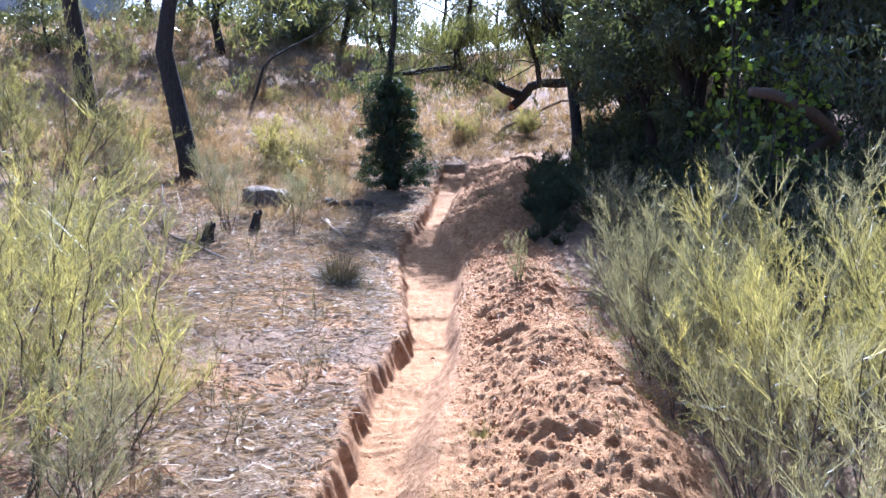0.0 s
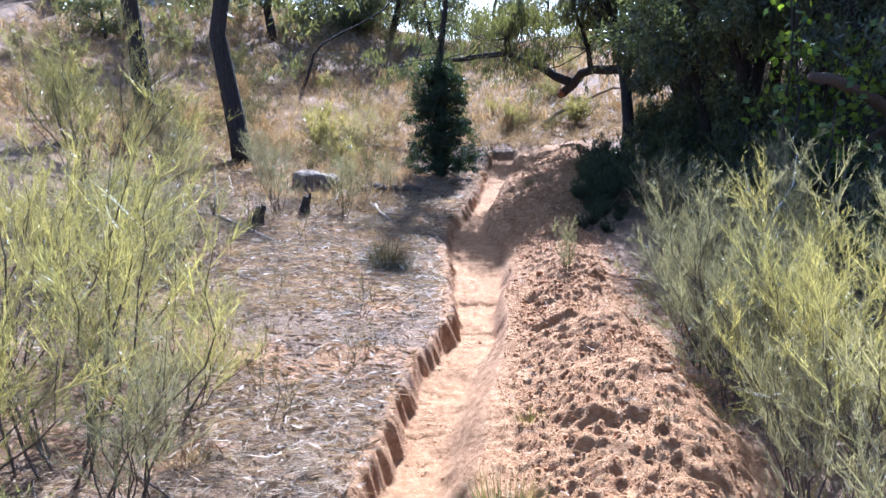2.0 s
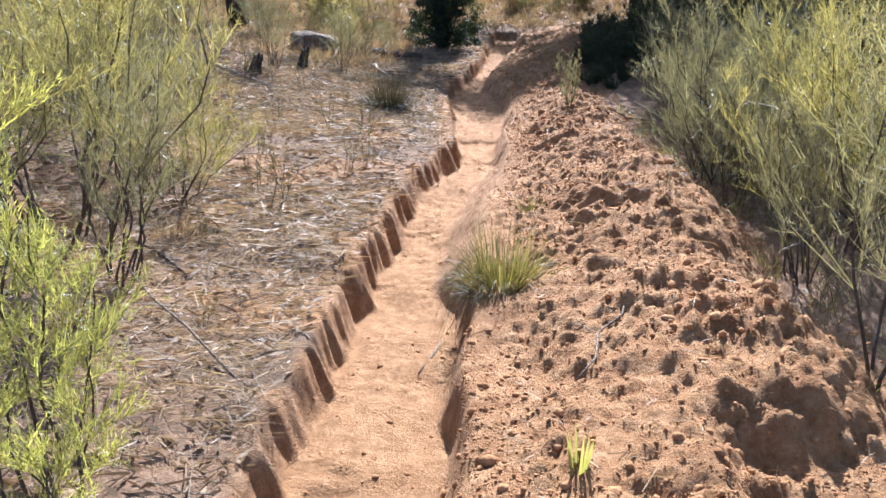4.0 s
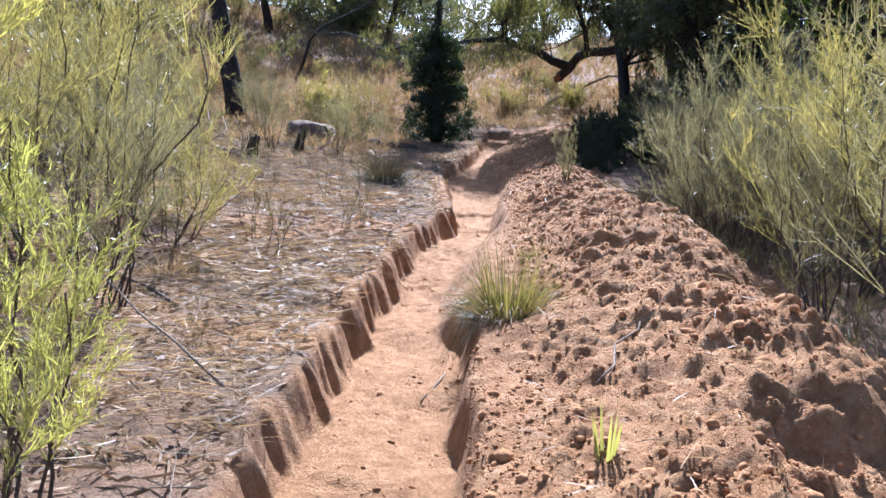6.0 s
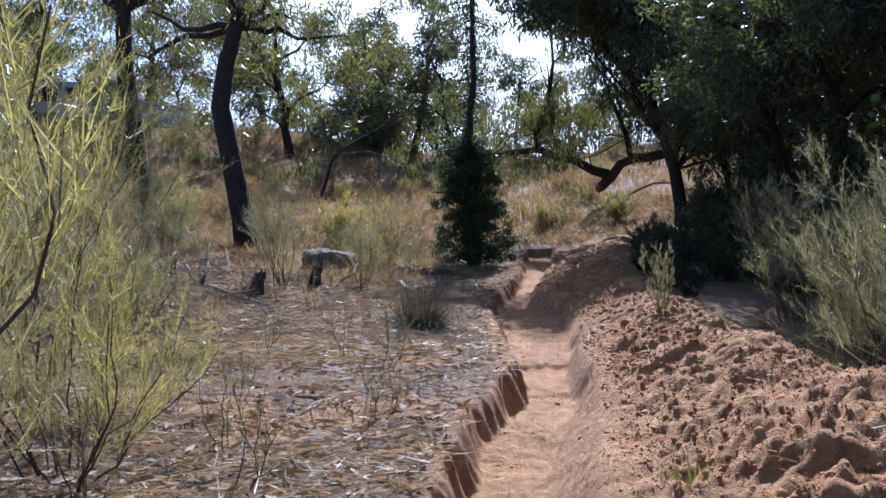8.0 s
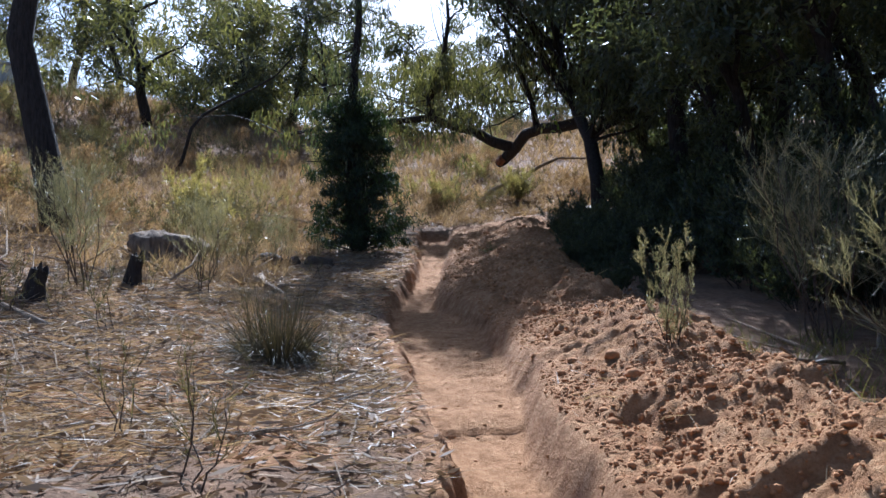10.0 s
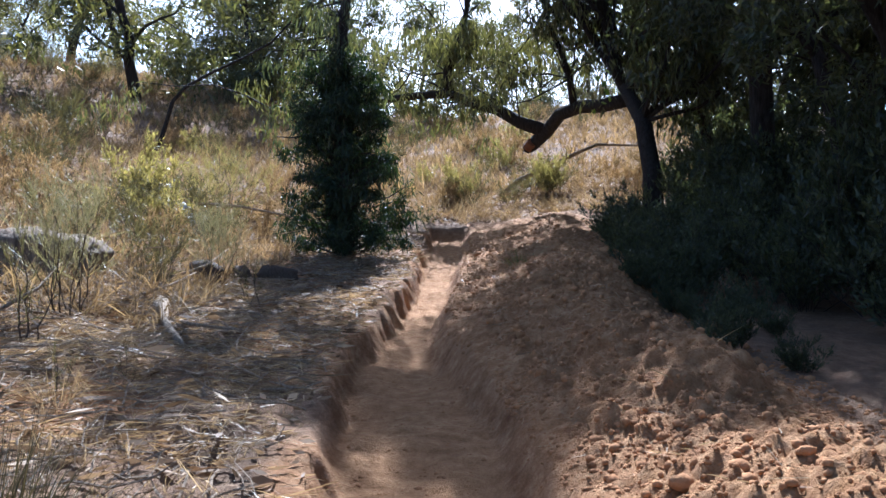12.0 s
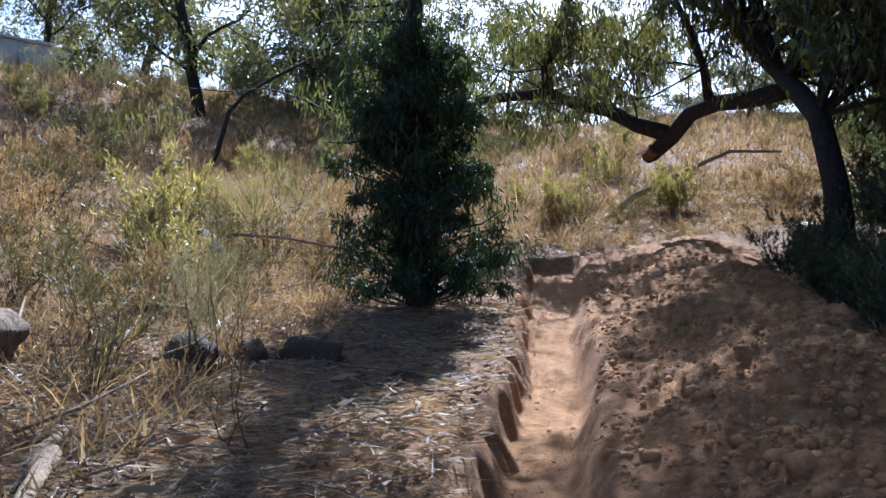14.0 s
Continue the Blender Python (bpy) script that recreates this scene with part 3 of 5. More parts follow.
def crooked_tree():
    """The leaning tree over the trench, with its arching bough and a broken stub."""
    global rng
    rng = np.random.default_rng(31)
    ob = thing("leaning_gum_tree", 0, 0, 0, "dark leaning gum tree with a low arching bough and hanging leaves", "tree")
    s = Soup()
    line = np.array(((3.0, 19.1, 1.6), (3.0, 19.25, 2.3), (2.97, 19.6, 3.05), (3.05, 20.9, 3.74), (3.2, 22.5, 4.4), (2.78, 24.0, 5.9), (2.1, 26.0, 7.6), (1.3, 27.5, 9.0)))
    line[0, 2] = ground_z(line[0, 0], line[0, 1]) - 0.1
    s.tube(line, np.array((0.165, 0.13, 0.12, 0.11, 0.075, 0.07, 0.06, 0.04)), 10)
    part("trunk", s.mesh("trunk", BARK, True), ob)
    arch = np.array(((3.05, 20.90, 3.58), (2.83, 21.50, 3.59), (2.53, 22.00, 3.64), (2.27, 22.40, 3.58), (2.10, 22.80, 3.33), (1.85, 23.00, 3.10), (1.79, 23.10, 3.05)))
    s = Soup()
    s.tube(arch, np.array((0.115, 0.115, 0.11, 0.115, 0.12, 0.115, 0.09)), 10)
    part("low_bough", s.mesh("low_bough", BARK, True), ob)
    s = Soup()
    s.tube(arch[-2:] + np.array(((0.0, -0.13, 0.05), (0.0, -0.1, 0.02))), np.array((0.09, 0.10)), 9)
    part("torn_stub", s.mesh("torn_stub", REDWOOD), ob, "torn reddish stub of a broken branch")
    bough = np.array(((2.06, 22.80, 3.35), (1.67, 23.10, 3.53), (1.30, 23.40, 3.80), (0.82, 23.70, 3.97), (0.41, 24.00, 4.20), (-0.22, 24.00, 4.15), (-0.84, 23.80, 4.03), (-1.44, 23.50, 3.95), (-2.10, 23.20, 3.86), (-2.75, 23.00, 3.70)))
    s = Soup()
    s.tube(bough, np.linspace(0.13, 0.03, len(bough)), 8)
    part("bough", s.mesh("bough", BARK, True), ob)
    fa, fb = np.array(((0.41, 24.00, 4.20), (0.37, 24.00, 4.61), (0.52, 24.00, 5.14), (0.72, 24.10, 5.71), (0.84, 24.20, 6.47), (0.81, 24.40, 7.28))), np.array(((2.45, 22.10, 3.67), (2.38, 22.10, 4.14), (2.23, 22.10, 4.60), (2.03, 22.20, 5.09), (1.88, 22.40, 5.79)))
    green = Soup()
    twigs = Soup()
    ends, size = [], []
    for fork, r in ((fa, 0.10), (fb, 0.07)):
        s = Soup()
        s.tube(fork, np.linspace(r, 0.03, len(fork)), 7)
        part("branch", s.mesh("branch", BARK, True), ob)
    for src, n, up in ((fa, 26, 0.9), (fb, 16, 0.5), (bough, 16, 0.8)):
        for _ in range(n):
            a = src[rng.integers(1, len(src))]
            b = a + rng.normal(size=3) * (0.9, 0.6, 0.35) + (0, 0, up * rng.uniform(0, 1))
            twigs.tube(wobble(a, b, 5, 0.12), np.linspace(0.018, 0.006, 5), 4)
            for _ in range(3):
                e = b + rng.normal(size=3) * (0.3, 0.3, 0.3) - (0, 0, 0.25)
                e[2] = min(e[2], 5.5 - rng.uniform(0, 0.6))
                ends.append(e)
                size.append(rng.uniform(0.22, 0.42))
    clump_leaves(green, ends, size, 62, (0.17, 0.028), 1.6)
    part("twig_spray", twigs.mesh("twig_spray", BARK), ob)
    part("hanging_foliage", green.mesh("hanging_foliage", GUM), ob)
    crown, limbs = Soup(), Soup()
    ends, size = [], []
    for i in range(46):
        a = line[rng.integers(3, 7)]
        b = np.array((rng.uniform(2.6, 5.6), rng.uniform(19.8, 24.5), 0.0))
        b[2] = rng.uniform(4.2, 6.6) + 0.25 * (b[1] - 20)
        # High limbs out of view, added to shade the spoil bank.
        if i % 5 < 2:
            b = np.array((rng.uniform(1.4, 3.0), rng.uniform(20.6, 24.0), rng.uniform(6.6, 7.4)))
        limb = wobble(a, b, 7, 0.10)
        limbs.tube(limb, np.linspace(0.05, 0.015, 7), 6)
        for j in (4, 5, 6, 6):
            ends.append(limb[j] + rng.normal(size=3) * 0.3)
            size.append(rng.uniform(0.25, 0.5))
    for i in range(26):
        a = line[rng.integers(2, 5)]
        b = np.array((rng.uniform(2.75, 4.6), rng.uniform(17.6, 20.2), rng.uniform(3.5, 5.2)))
        limb = wobble(a, b, 7, 0.10)
        limbs.tube(limb, np.linspace(0.035, 0.01, 7), 5)
        for j in (4, 5, 6, 6):
            ends.append(limb[j] + rng.normal(size=3) * 0.25)
            size.append(rng.uniform(0.2, 0.45))
    clump_leaves(crown, ends, size, 95, (0.15, 0.034), 1.2)
    part("branchwork", limbs.mesh("branchwork", BARK, True), ob)
    part("crown", crown.mesh("crown", GUM_SHADED), ob)


crooked_tree()


def overhanging_tree():
    """The wood's edge tree whose high limb reaches over the trench and shades it."""
    global rng
    rng = np.random.default_rng(33)
    ob = thing("overhanging_gum_tree", 0, 0, 0, "dark gum tree whose high limb hangs over the trench", "tree")
    trunk = np.array(((3.9, 17.6, ground_z(3.9, 17.6) - 0.1), (3.85, 17.6, 2.6), (3.8, 17.6, 3.8), (3.9, 17.7, 5.2), (4.1, 17.8, 6.8), (4.2, 17.9, 8.2)))
    s = Soup()
    s.tube(trunk, np.array((0.17, 0.14, 0.13, 0.11, 0.08, 0.04)), 9)
    part("trunk", s.mesh("trunk", BARK, True), ob)
    ends, size = [], []
    reach = np.array(((3.8, 17.6, 4.2), (3.3, 18.1, 5.2), (2.4, 18.7, 5.9), (1.5, 19.2, 6.3), (0.6, 19.6, 6.8), (-0.2, 19.8, 7.0)))
    other = np.array(((3.8, 17.6, 4.8), (3.5, 18.4, 5.8), (3.1, 19.4, 6.5), (2.5, 20.4, 6.9), (1.9, 21.3, 7.1), (1.75, 22.3, 7.2), (1.8, 23.5, 7.2)))
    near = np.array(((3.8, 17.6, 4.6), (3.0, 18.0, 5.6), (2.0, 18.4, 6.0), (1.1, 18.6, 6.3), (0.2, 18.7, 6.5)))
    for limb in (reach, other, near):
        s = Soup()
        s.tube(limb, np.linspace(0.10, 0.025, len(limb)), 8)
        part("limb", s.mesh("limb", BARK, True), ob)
    s = Soup()
    for i in range(104):
        a = reach[rng.integers(1, 5)] if i < 40 else reach[5] if i < 46 else other[rng.integers(2, 7)] if i < 92 else trunk[rng.integers(3, 6)]
        b = a + rng.normal(size=3) * (0.6, 0.42, 0.35) + (0, 0, 0.2)
        s.tube(wobble(a, b, 5, 0.12), np.linspace(0.022, 0.007, 5), 4)
        for _ in range(3):
            e = b + rng.normal(size=3) * 0.3
            foot = e - np.array(sun_dir) * (e[2] - 1.0) / sun_dir.z   # where this clump's shadow would land
            # Clumps are left out so that sun reaches set patches of ground.
            if (-2.8 < foot[0] < -0.3 and 13.4 < foot[1] < 16.0 or foot[0] < 0.35 and foot[1] > 14.6) and rng.uniform() < 0.93 or foot[0] < -0.75 and foot[1] < 12.6 and rng.uniform() < 0.8:
                continue
            ends.append(e)
            size.append(rng.uniform(0.3, 0.5))
    # Leaves of the unseen near limb, added to shade the trench.
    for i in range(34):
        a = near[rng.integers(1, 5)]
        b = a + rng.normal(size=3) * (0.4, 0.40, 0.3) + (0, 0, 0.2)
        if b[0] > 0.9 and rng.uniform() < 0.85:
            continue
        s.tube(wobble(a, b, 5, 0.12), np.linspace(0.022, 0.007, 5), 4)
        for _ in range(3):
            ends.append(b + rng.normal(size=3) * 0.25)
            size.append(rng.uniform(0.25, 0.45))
    # More unseen sprays, placed so their shadow falls on the trench floor.
    for i in range(9):
        b = np.array((rng.uniform(0.75, 1.4), rng.uniform(17.4, 19.8), rng.uniform(6.5, 7.0)))
        s.tube(wobble(reach[4], b, 6, 0.08), np.linspace(0.02, 0.006, 6), 4)
        for _ in range(2):
            ends.append(b + rng.normal(size=3) * 0.15)
            size.append(rng.uniform(0.2, 0.4))
    part("branchwork", s.mesh("branchwork", BARK), ob)
    s = Soup()
    hang = np.array(((2.4, 18.7, 5.9), (2.2, 17.6, 5.0), (1.9, 16.8, 3.8), (1.72, 16.5, 2.75)))
    s.tube(hang, np.array((0.02, 0.014, 0.009, 0.005)), 5)
    part("hanging_twig", s.mesh("hanging_twig", BARK), ob)
    for lift in (0.0, 0.04, 0.09, 0.15, 0.2, 0.24, 0.3, 0.36):
        g = Soup()
        clump_leaves(g, [hang[3] + (rng.normal() * 0.05, rng.normal() * 0.05, lift)], [0.05], 1, (0.08, 0.065), 0.9)
        part("yellow_leaf", g.mesh("yellow_leaf", ROUND_LEAF), ob, "bright yellow-green leaf")
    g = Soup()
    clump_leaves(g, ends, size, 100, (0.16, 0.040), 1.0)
    part("crown", g.mesh("crown", GUM_SHADED), ob)


overhanging_tree()


def cypress():
    """The dense dark columnar tree that stands left of the trench's far end."""
    global rng
    rng = np.random.default_rng(41)
    x, y = -1.05, 17.3
    ob = thing("native_cypress", x, y, ground_z(x, y), "dense dark native cypress with a skirt of foliage to the ground", "tree")
    s = Soup()
    s.tube(wobble((0, 0, -0.1), (0.05, 0, 5.4), 9, 0.02), np.linspace(0.09, 0.03, 9), 8)
    part("trunk", s.mesh("trunk", BARK, True), ob)
    s, g = Soup(), Soup()
    ends, size = [], []
    for i in range(210):
        h = 0.03 + 2.1 * ((i + rng.uniform()) / 210) ** 1.1
        az = rng.uniform(0, 6.283)
        lobe = 1 + 0.32 * np.sin(2.3 * h + az) + 0.22 * np.sin(5.1 * h - 2 * az)
        r = (0.54 - 0.12 * h) * rng.uniform(0.2, 1.25) * lobe
        e = np.array((np.cos(az) * r + 0.08 * np.sin(3 * h), np.sin(az) * r, h + 0.08))
        s.tube(wobble((0, 0, max(h - 0.2, 0)), e, 4, 0.08), np.linspace(0.014, 0.005, 4), 4)
        ends.append(e)
        size.append(rng.uniform(0.06, 0.22))
    for i in range(70):
        az, h = rng.uniform(0, 6.283), rng.uniform(0.1, 2.1)
        r = rng.uniform(0.45, 0.78) - 0.12 * h
        e = np.array((np.cos(az) * r, np.sin(az) * r, h))
        s.tube(wobble((0, 0, max(h - 0.2, 0)), e, 4, 0.08), np.linspace(0.010, 0.004, 4), 4)
        ends.append(e)
        size.append(rng.uniform(0.05, 0.16))
    clump_leaves(g, ends, size, 120, (0.085, 0.013), 0.9)
    part("foliage", g.mesh("foliage", CONIFER), ob)
    ends, size, g = [], [], Soup()
    for i in range(100):
        h = 1.0 + 3.8 * (i + rng.uniform()) / 100
        az = rng.uniform(0, 6.283)
        r = (0.62 - 0.04 * h) * rng.uniform(0.05, 1.25)
        e = np.array((np.cos(az) * r - 0.05 + 0.12 * np.sin(2.1 * h), np.sin(az) * r, h))
        s.tube(wobble((0, 0, min(h + 0.1, 5.2)), e, 4, 0.1), np.linspace(0.014, 0.005, 4), 4)
        ends.append(e - (0, 0, 0.1))
        size.append(rng.uniform(0.12, 0.30))
    part("branchwork", s.mesh("branchwork", BARK), ob)
    clump_leaves(g, ends, size, 36, (0.12, 0.018), 1.8)
    part("hanging_foliage", g.mesh("hanging_foliage", GUM_SHADED), ob)


cypress()


def left_tree(x, y, top, r, seed, label):
    """A dark crooked gum with a bare lower trunk."""
    global rng
    rng = np.random.default_rng(seed)
    ob = thing("gum_tree", x, y, ground_z(x, y), label, "tree", "slender dark gums")
    pts = np.array([(0, 0, -0.15)] + [(a, b, c) for a, b, c in top])
    s = Soup()
    s.tube(pts, r * np.linspace(1.2, 0.5, len(pts)), 10)
    part("trunk", s.mesh("trunk", BARK, True), ob)
    s, g = Soup(), Soup()
    ends, size = [], []
    for i in range(14):
        a = pts[rng.integers(len(pts) - 3, len(pts))]
        b = a + np.array((rng.normal() * 1.4, rng.normal() * 1.4, rng.uniform(0.2, 2.2)))
        limb = wobble(a, b, 7, 0.12)
        s.tube(limb, r * np.linspace(0.4, 0.1, 7), 6)
        for j in (3, 4, 5, 6, 6):
            ends.append(limb[j] + rng.normal(size=3) * 0.4)
            size.append(rng.uniform(0.3, 0.65))
    part("branchwork", s.mesh("branchwork", BARK, True), ob)
    clump_leaves(g, ends, size, 110, (0.16, 0.028), 1.0)
    part("crown", g.mesh("crown", GUM), ob)


left_tree(-4.4, 15.0, ((-0.05, 0, 0.4), (-0.22, 0, 1.3), (-0.40, 0, 2.2), (-0.33, 0.1, 2.9), (-0.20, 0.2, 3.5), (-0.1, 0.3, 4.4), (0.2, 0.4, 5.4)), 0.165, 51, "dark crooked gum trunk rising from the dry slope")
left_tree(-6.45, 15.9, ((-0.06, 0, 0.5), (-0.15, 0, 1.6), (-0.3, 0, 2.6), (-0.35, 0.1, 3.6), (-0.5, 0.2, 4.6), (-0.6, 0.4, 5.8)), 0.17, 52, "straight dark gum trunk rising from the dry slope")

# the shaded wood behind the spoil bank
WOOD_A = gum_meshes(7.5, 0.13, 2.2, 61, GUM_SHADED, 40, 255, (0.12, 0.036), 0.42, 0.06, 0.8, 0)
WOOD_B = gum_meshes(6.8, 0.16, 2.0, 62, GUM_SHADED, 40, 255, (0.12, 0.036), 0.44, 0.10, 0.8, 0)
WOOD_C = gum_meshes(6.0, 0.10, 1.6, 63, GUM_SHADED, 38, 300, (0.11, 0.033), 0.42, 0.08, 0.6, 0)
WOOD_L = "dark slender gum tree in the shaded wood"
for i, (me, x, y, k) in enumerate((
        (WOOD_A, 4.8, 15.8, 1.0), (WOOD_B, 6.3, 20.7, 1.0), (WOOD_C, 4.1, 12.9, 0.95), (WOOD_B, 4.7, 10.8, 0.9), (WOOD_A, 5.2, 12.9, 0.95),
        (WOOD_B, 5.6, 9.0, 0.9), (WOOD_A, 7.2, 14.2, 1.1), (WOOD_C, 4.6, 21.5, 1.0), (WOOD_B, 8.2, 18.0, 1.1), (WOOD_A, 6.8, 11.0, 1.0), (WOOD_C, 3.9, 15.0, 0.9),
        (WOOD_C, 3.9, 13.9, 0.85), (WOOD_B, 6.0, 16.4, 1.0), (WOOD_A, 4.9, 13.9, 0.9), (WOOD_C, 4.6, 11.8, 1.0), (WOOD_B, 7.8, 12.2, 1.0), (WOOD_A, 9.0, 10.4, 1.0), (WOOD_B, 8.5, 23.5, 1.1), (WOOD_A, 9.5, 15.5, 1.1), (WOOD_C, 5.4, 18.4, 1.0), (WOOD_B, 7.4, 7.6, 0.95), (WOOD_A, 10.5, 20.5, 1.1), (WOOD_C, 5.6, 22.6, 1.0), (WOOD_C, 5.3, 20.2, 0.9))):
    tree(me, x, y, 77 * i % 360, k, WOOD_L, "trees of the shaded wood")
UNDER = broom_meshes(1.3, 0.9, 16, 10, GUM_SHADED, 64, 0.22, (0.06, 0.022), 0.1, 6, 7, BARK)
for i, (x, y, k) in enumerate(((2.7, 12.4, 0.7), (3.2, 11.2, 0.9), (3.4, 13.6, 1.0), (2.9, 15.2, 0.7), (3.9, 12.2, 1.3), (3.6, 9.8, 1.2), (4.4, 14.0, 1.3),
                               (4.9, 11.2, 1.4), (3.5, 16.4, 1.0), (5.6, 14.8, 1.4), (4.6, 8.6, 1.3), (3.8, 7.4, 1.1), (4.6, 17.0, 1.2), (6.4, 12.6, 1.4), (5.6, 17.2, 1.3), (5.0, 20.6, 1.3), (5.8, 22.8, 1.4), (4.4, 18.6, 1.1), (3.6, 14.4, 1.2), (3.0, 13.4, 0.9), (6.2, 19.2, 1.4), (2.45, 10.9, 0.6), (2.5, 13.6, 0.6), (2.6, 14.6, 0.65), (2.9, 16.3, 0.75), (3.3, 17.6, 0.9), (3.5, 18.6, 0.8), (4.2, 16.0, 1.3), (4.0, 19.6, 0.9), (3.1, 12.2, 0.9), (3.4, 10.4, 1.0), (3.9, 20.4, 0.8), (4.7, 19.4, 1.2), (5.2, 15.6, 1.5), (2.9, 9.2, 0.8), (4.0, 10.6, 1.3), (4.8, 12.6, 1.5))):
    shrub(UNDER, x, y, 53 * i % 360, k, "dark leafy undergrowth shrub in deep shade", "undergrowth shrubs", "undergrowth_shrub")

low = np.random.default_rng(29)
for i in range(26):
    y = 11.6 + 6.6 * (i + low.uniform(0, 0.8)) / 26
    x = float(along(CREST, y)) + low.uniform(0.45, 1.1)
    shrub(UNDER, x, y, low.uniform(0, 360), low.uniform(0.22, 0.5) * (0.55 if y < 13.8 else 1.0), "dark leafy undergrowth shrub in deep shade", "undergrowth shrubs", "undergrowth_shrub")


def round_leaf_tree():
    global rng
    rng = np.random.default_rng(71)
    x, y = 3.3, 9.4
    ob = thing("round_leaf_sapling", x, y, ground_z(x, y), "young tree with round yellow-green leaves in the sun", "tree")
    s, g = Soup(), Soup()
    ends, size = [], []
    for i in range(6):
        e = np.array((rng.uniform(-0.6, 0.9), rng.uniform(-0.5, 0.5), rng.uniform(2.2, 3.3)))
        l = wobble((0, 0, -0.1), e, 9, 0.05)
        s = Soup()
        s.tube(l, np.linspace(0.028, 0.008, 9), 6)
        for j in (5, 6, 7, 8):
            ends.append(l[j] + rng.normal(size=3) * 0.15)
            size.append(rng.uniform(0.2, 0.42))
        part("stem", s.mesh("stem", BARK), ob)
    clump_leaves(g, ends, size, 24, (0.085, 0.085), 0.4)
    part("leaves", g.mesh("leaves", ROUND_LEAF), ob)


round_leaf_tree()

# the trees along the ridge
RIDGE_A = gum_meshes(9.0, 0.16, 3.2, 81, GUM, 42, 170, (0.24, 0.065), 0.3, 0.07, 0.6, 4)
RIDGE_B = gum_meshes(7.5, 0.14, 2.9, 82, GUM, 42, 170, (0.24, 0.065), 0.22, 0.10, 0.6, 8)
RIDGE_C = gum_meshes(6.0, 0.10, 2.3, 83, GUM, 40, 170, (0.22, 0.06), 0.16, 0.08, 0.6, 12)
far = np.random.default_rng(9)
k = 0
for x, y in ((-9, 33), (-6.5, 38), (-11, 42), (-3.8, 41), (-22, 40), (-15, 45), (-8, 46), (-1, 45), (-26, 44), (-19, 49), (-12, 51), (-5, 52), (5.5, 46), (9, 42), (13, 38),
             (3.0, 54), (8.5, 52), (14, 47), (18, 41), (-30, 50), (-24, 55), (-16, 58), (-9, 60), (-34, 44), (-38, 52), (20, 50), (12, 30), (15, 34), (9.5, 33), (12, 25), (-23, 34), (-21, 30), (-18.2, 33.2), (-2.2, 39), (-6.2, 43), (-17, 41.5)):
    k += 1
    tree((RIDGE_A, RIDGE_B, RIDGE_C)[k % 3], x + far.uniform(-1, 1), y + far.uniform(-1, 1), far.uniform(0, 360), far.uniform(0.8, 1.15), "tall olive-green gum tree on the ridge", "ridge trees")

# ---- dead wood ----
def wood(name, pts, radii, mat, label, category="branch", sides=7, ground_it=False):
    pts = np.array(pts, dtype=float)
    if ground_it:
        pts[:, 2] = [ground_z(p[0], p[1]) + r * 0.8 for p, r in zip(pts, np.broadcast_to(radii, (len(pts),)))]
    o = pts[0].copy()
    s = Soup()
    s.tube(pts - o, radii, sides)
    ob = new(name, s.mesh(name, mat, True))
    ob.matrix_basis = pose(*o)
    return tagged(ob, label, category)


wood("dead_branch", ((1.34, 24.50, 2.16), (1.80, 24.50, 2.59), (2.21, 24.50, 2.77), (2.52, 24.50, 2.92), (2.93, 24.50, 3.13), (3.34, 24.50, 3.31), (3.72, 24.60, 3.32), (4.21, 24.60, 3.31)), np.linspace(0.06, 0.02, 8), DEAD, "long fallen dead branch propped across the scrub")
wood("dead_branch", ((-5.76, 26.00, 3.28), (-5.60, 26.00, 3.59), (-5.38, 26.00, 4.33), (-5.11, 26.00, 4.64), (-4.58, 26.00, 4.94), (-3.94, 26.00, 5.25), (-3.31, 26.00, 5.60), (-2.89, 26.00, 6.06)), np.linspace(0.05, 0.02, 8), BARK, "dark crooked dead branch standing in dry grass")
wood("fallen_pole", ((-4.02, 18.60, 2.04), (-3.55, 18.50, 1.90), (-3.16, 18.40, 1.83), (-2.37, 18.20, 1.77), (-1.84, 18.20, 1.67), (-1.53, 18.20, 1.59)), np.linspace(0.022, 0.012, 6), DEAD, "thin grey fallen pole over the dry grass")
wood("bark_strip", ((-3.14, 18.30, 1.81), (-3.03, 18.25, 1.72), (-2.90, 18.20, 1.56)), np.array((0.05, 0.07, 0.03)), PALE, "bleached white strip of bark")


def clay_lumps(n, x, y, size, squash=0.7):
    """Vertices and faces of many small rough lumps."""
    bm = bmesh.new()
    bmesh.ops.create_icosphere(bm, subdivisions=1, radius=1)
    ico = np.array([v.co for v in bm.verts])
    tri = np.array([[v.index for v in f.verts] for f in bm.faces])
    bm.free()
    z = terrain(x, y)[0]
    shape = ico[None] * rng.uniform(0.7, 1.2, (n, len(ico), 1)) * rng.uniform(0.75, 1.25, (n, 1, 3)) * (1, 1, squash)
    a = rng.uniform(0, 6.283, n)
    c, s = np.cos(a)[:, None], np.sin(a)[:, None]
    shape = np.stack((shape[..., 0] * c - shape[..., 1] * s, shape[..., 0] * s + shape[..., 1] * c, shape[..., 2]), -1)
    v = shape * size[:, None, None] + np.stack((x, y, z - size * 0.12), -1)[:, None]
    return v.reshape(-1, 3), (np.arange(n)[:, None, None] * len(ico) + tri[None]).reshape(-1, 3)


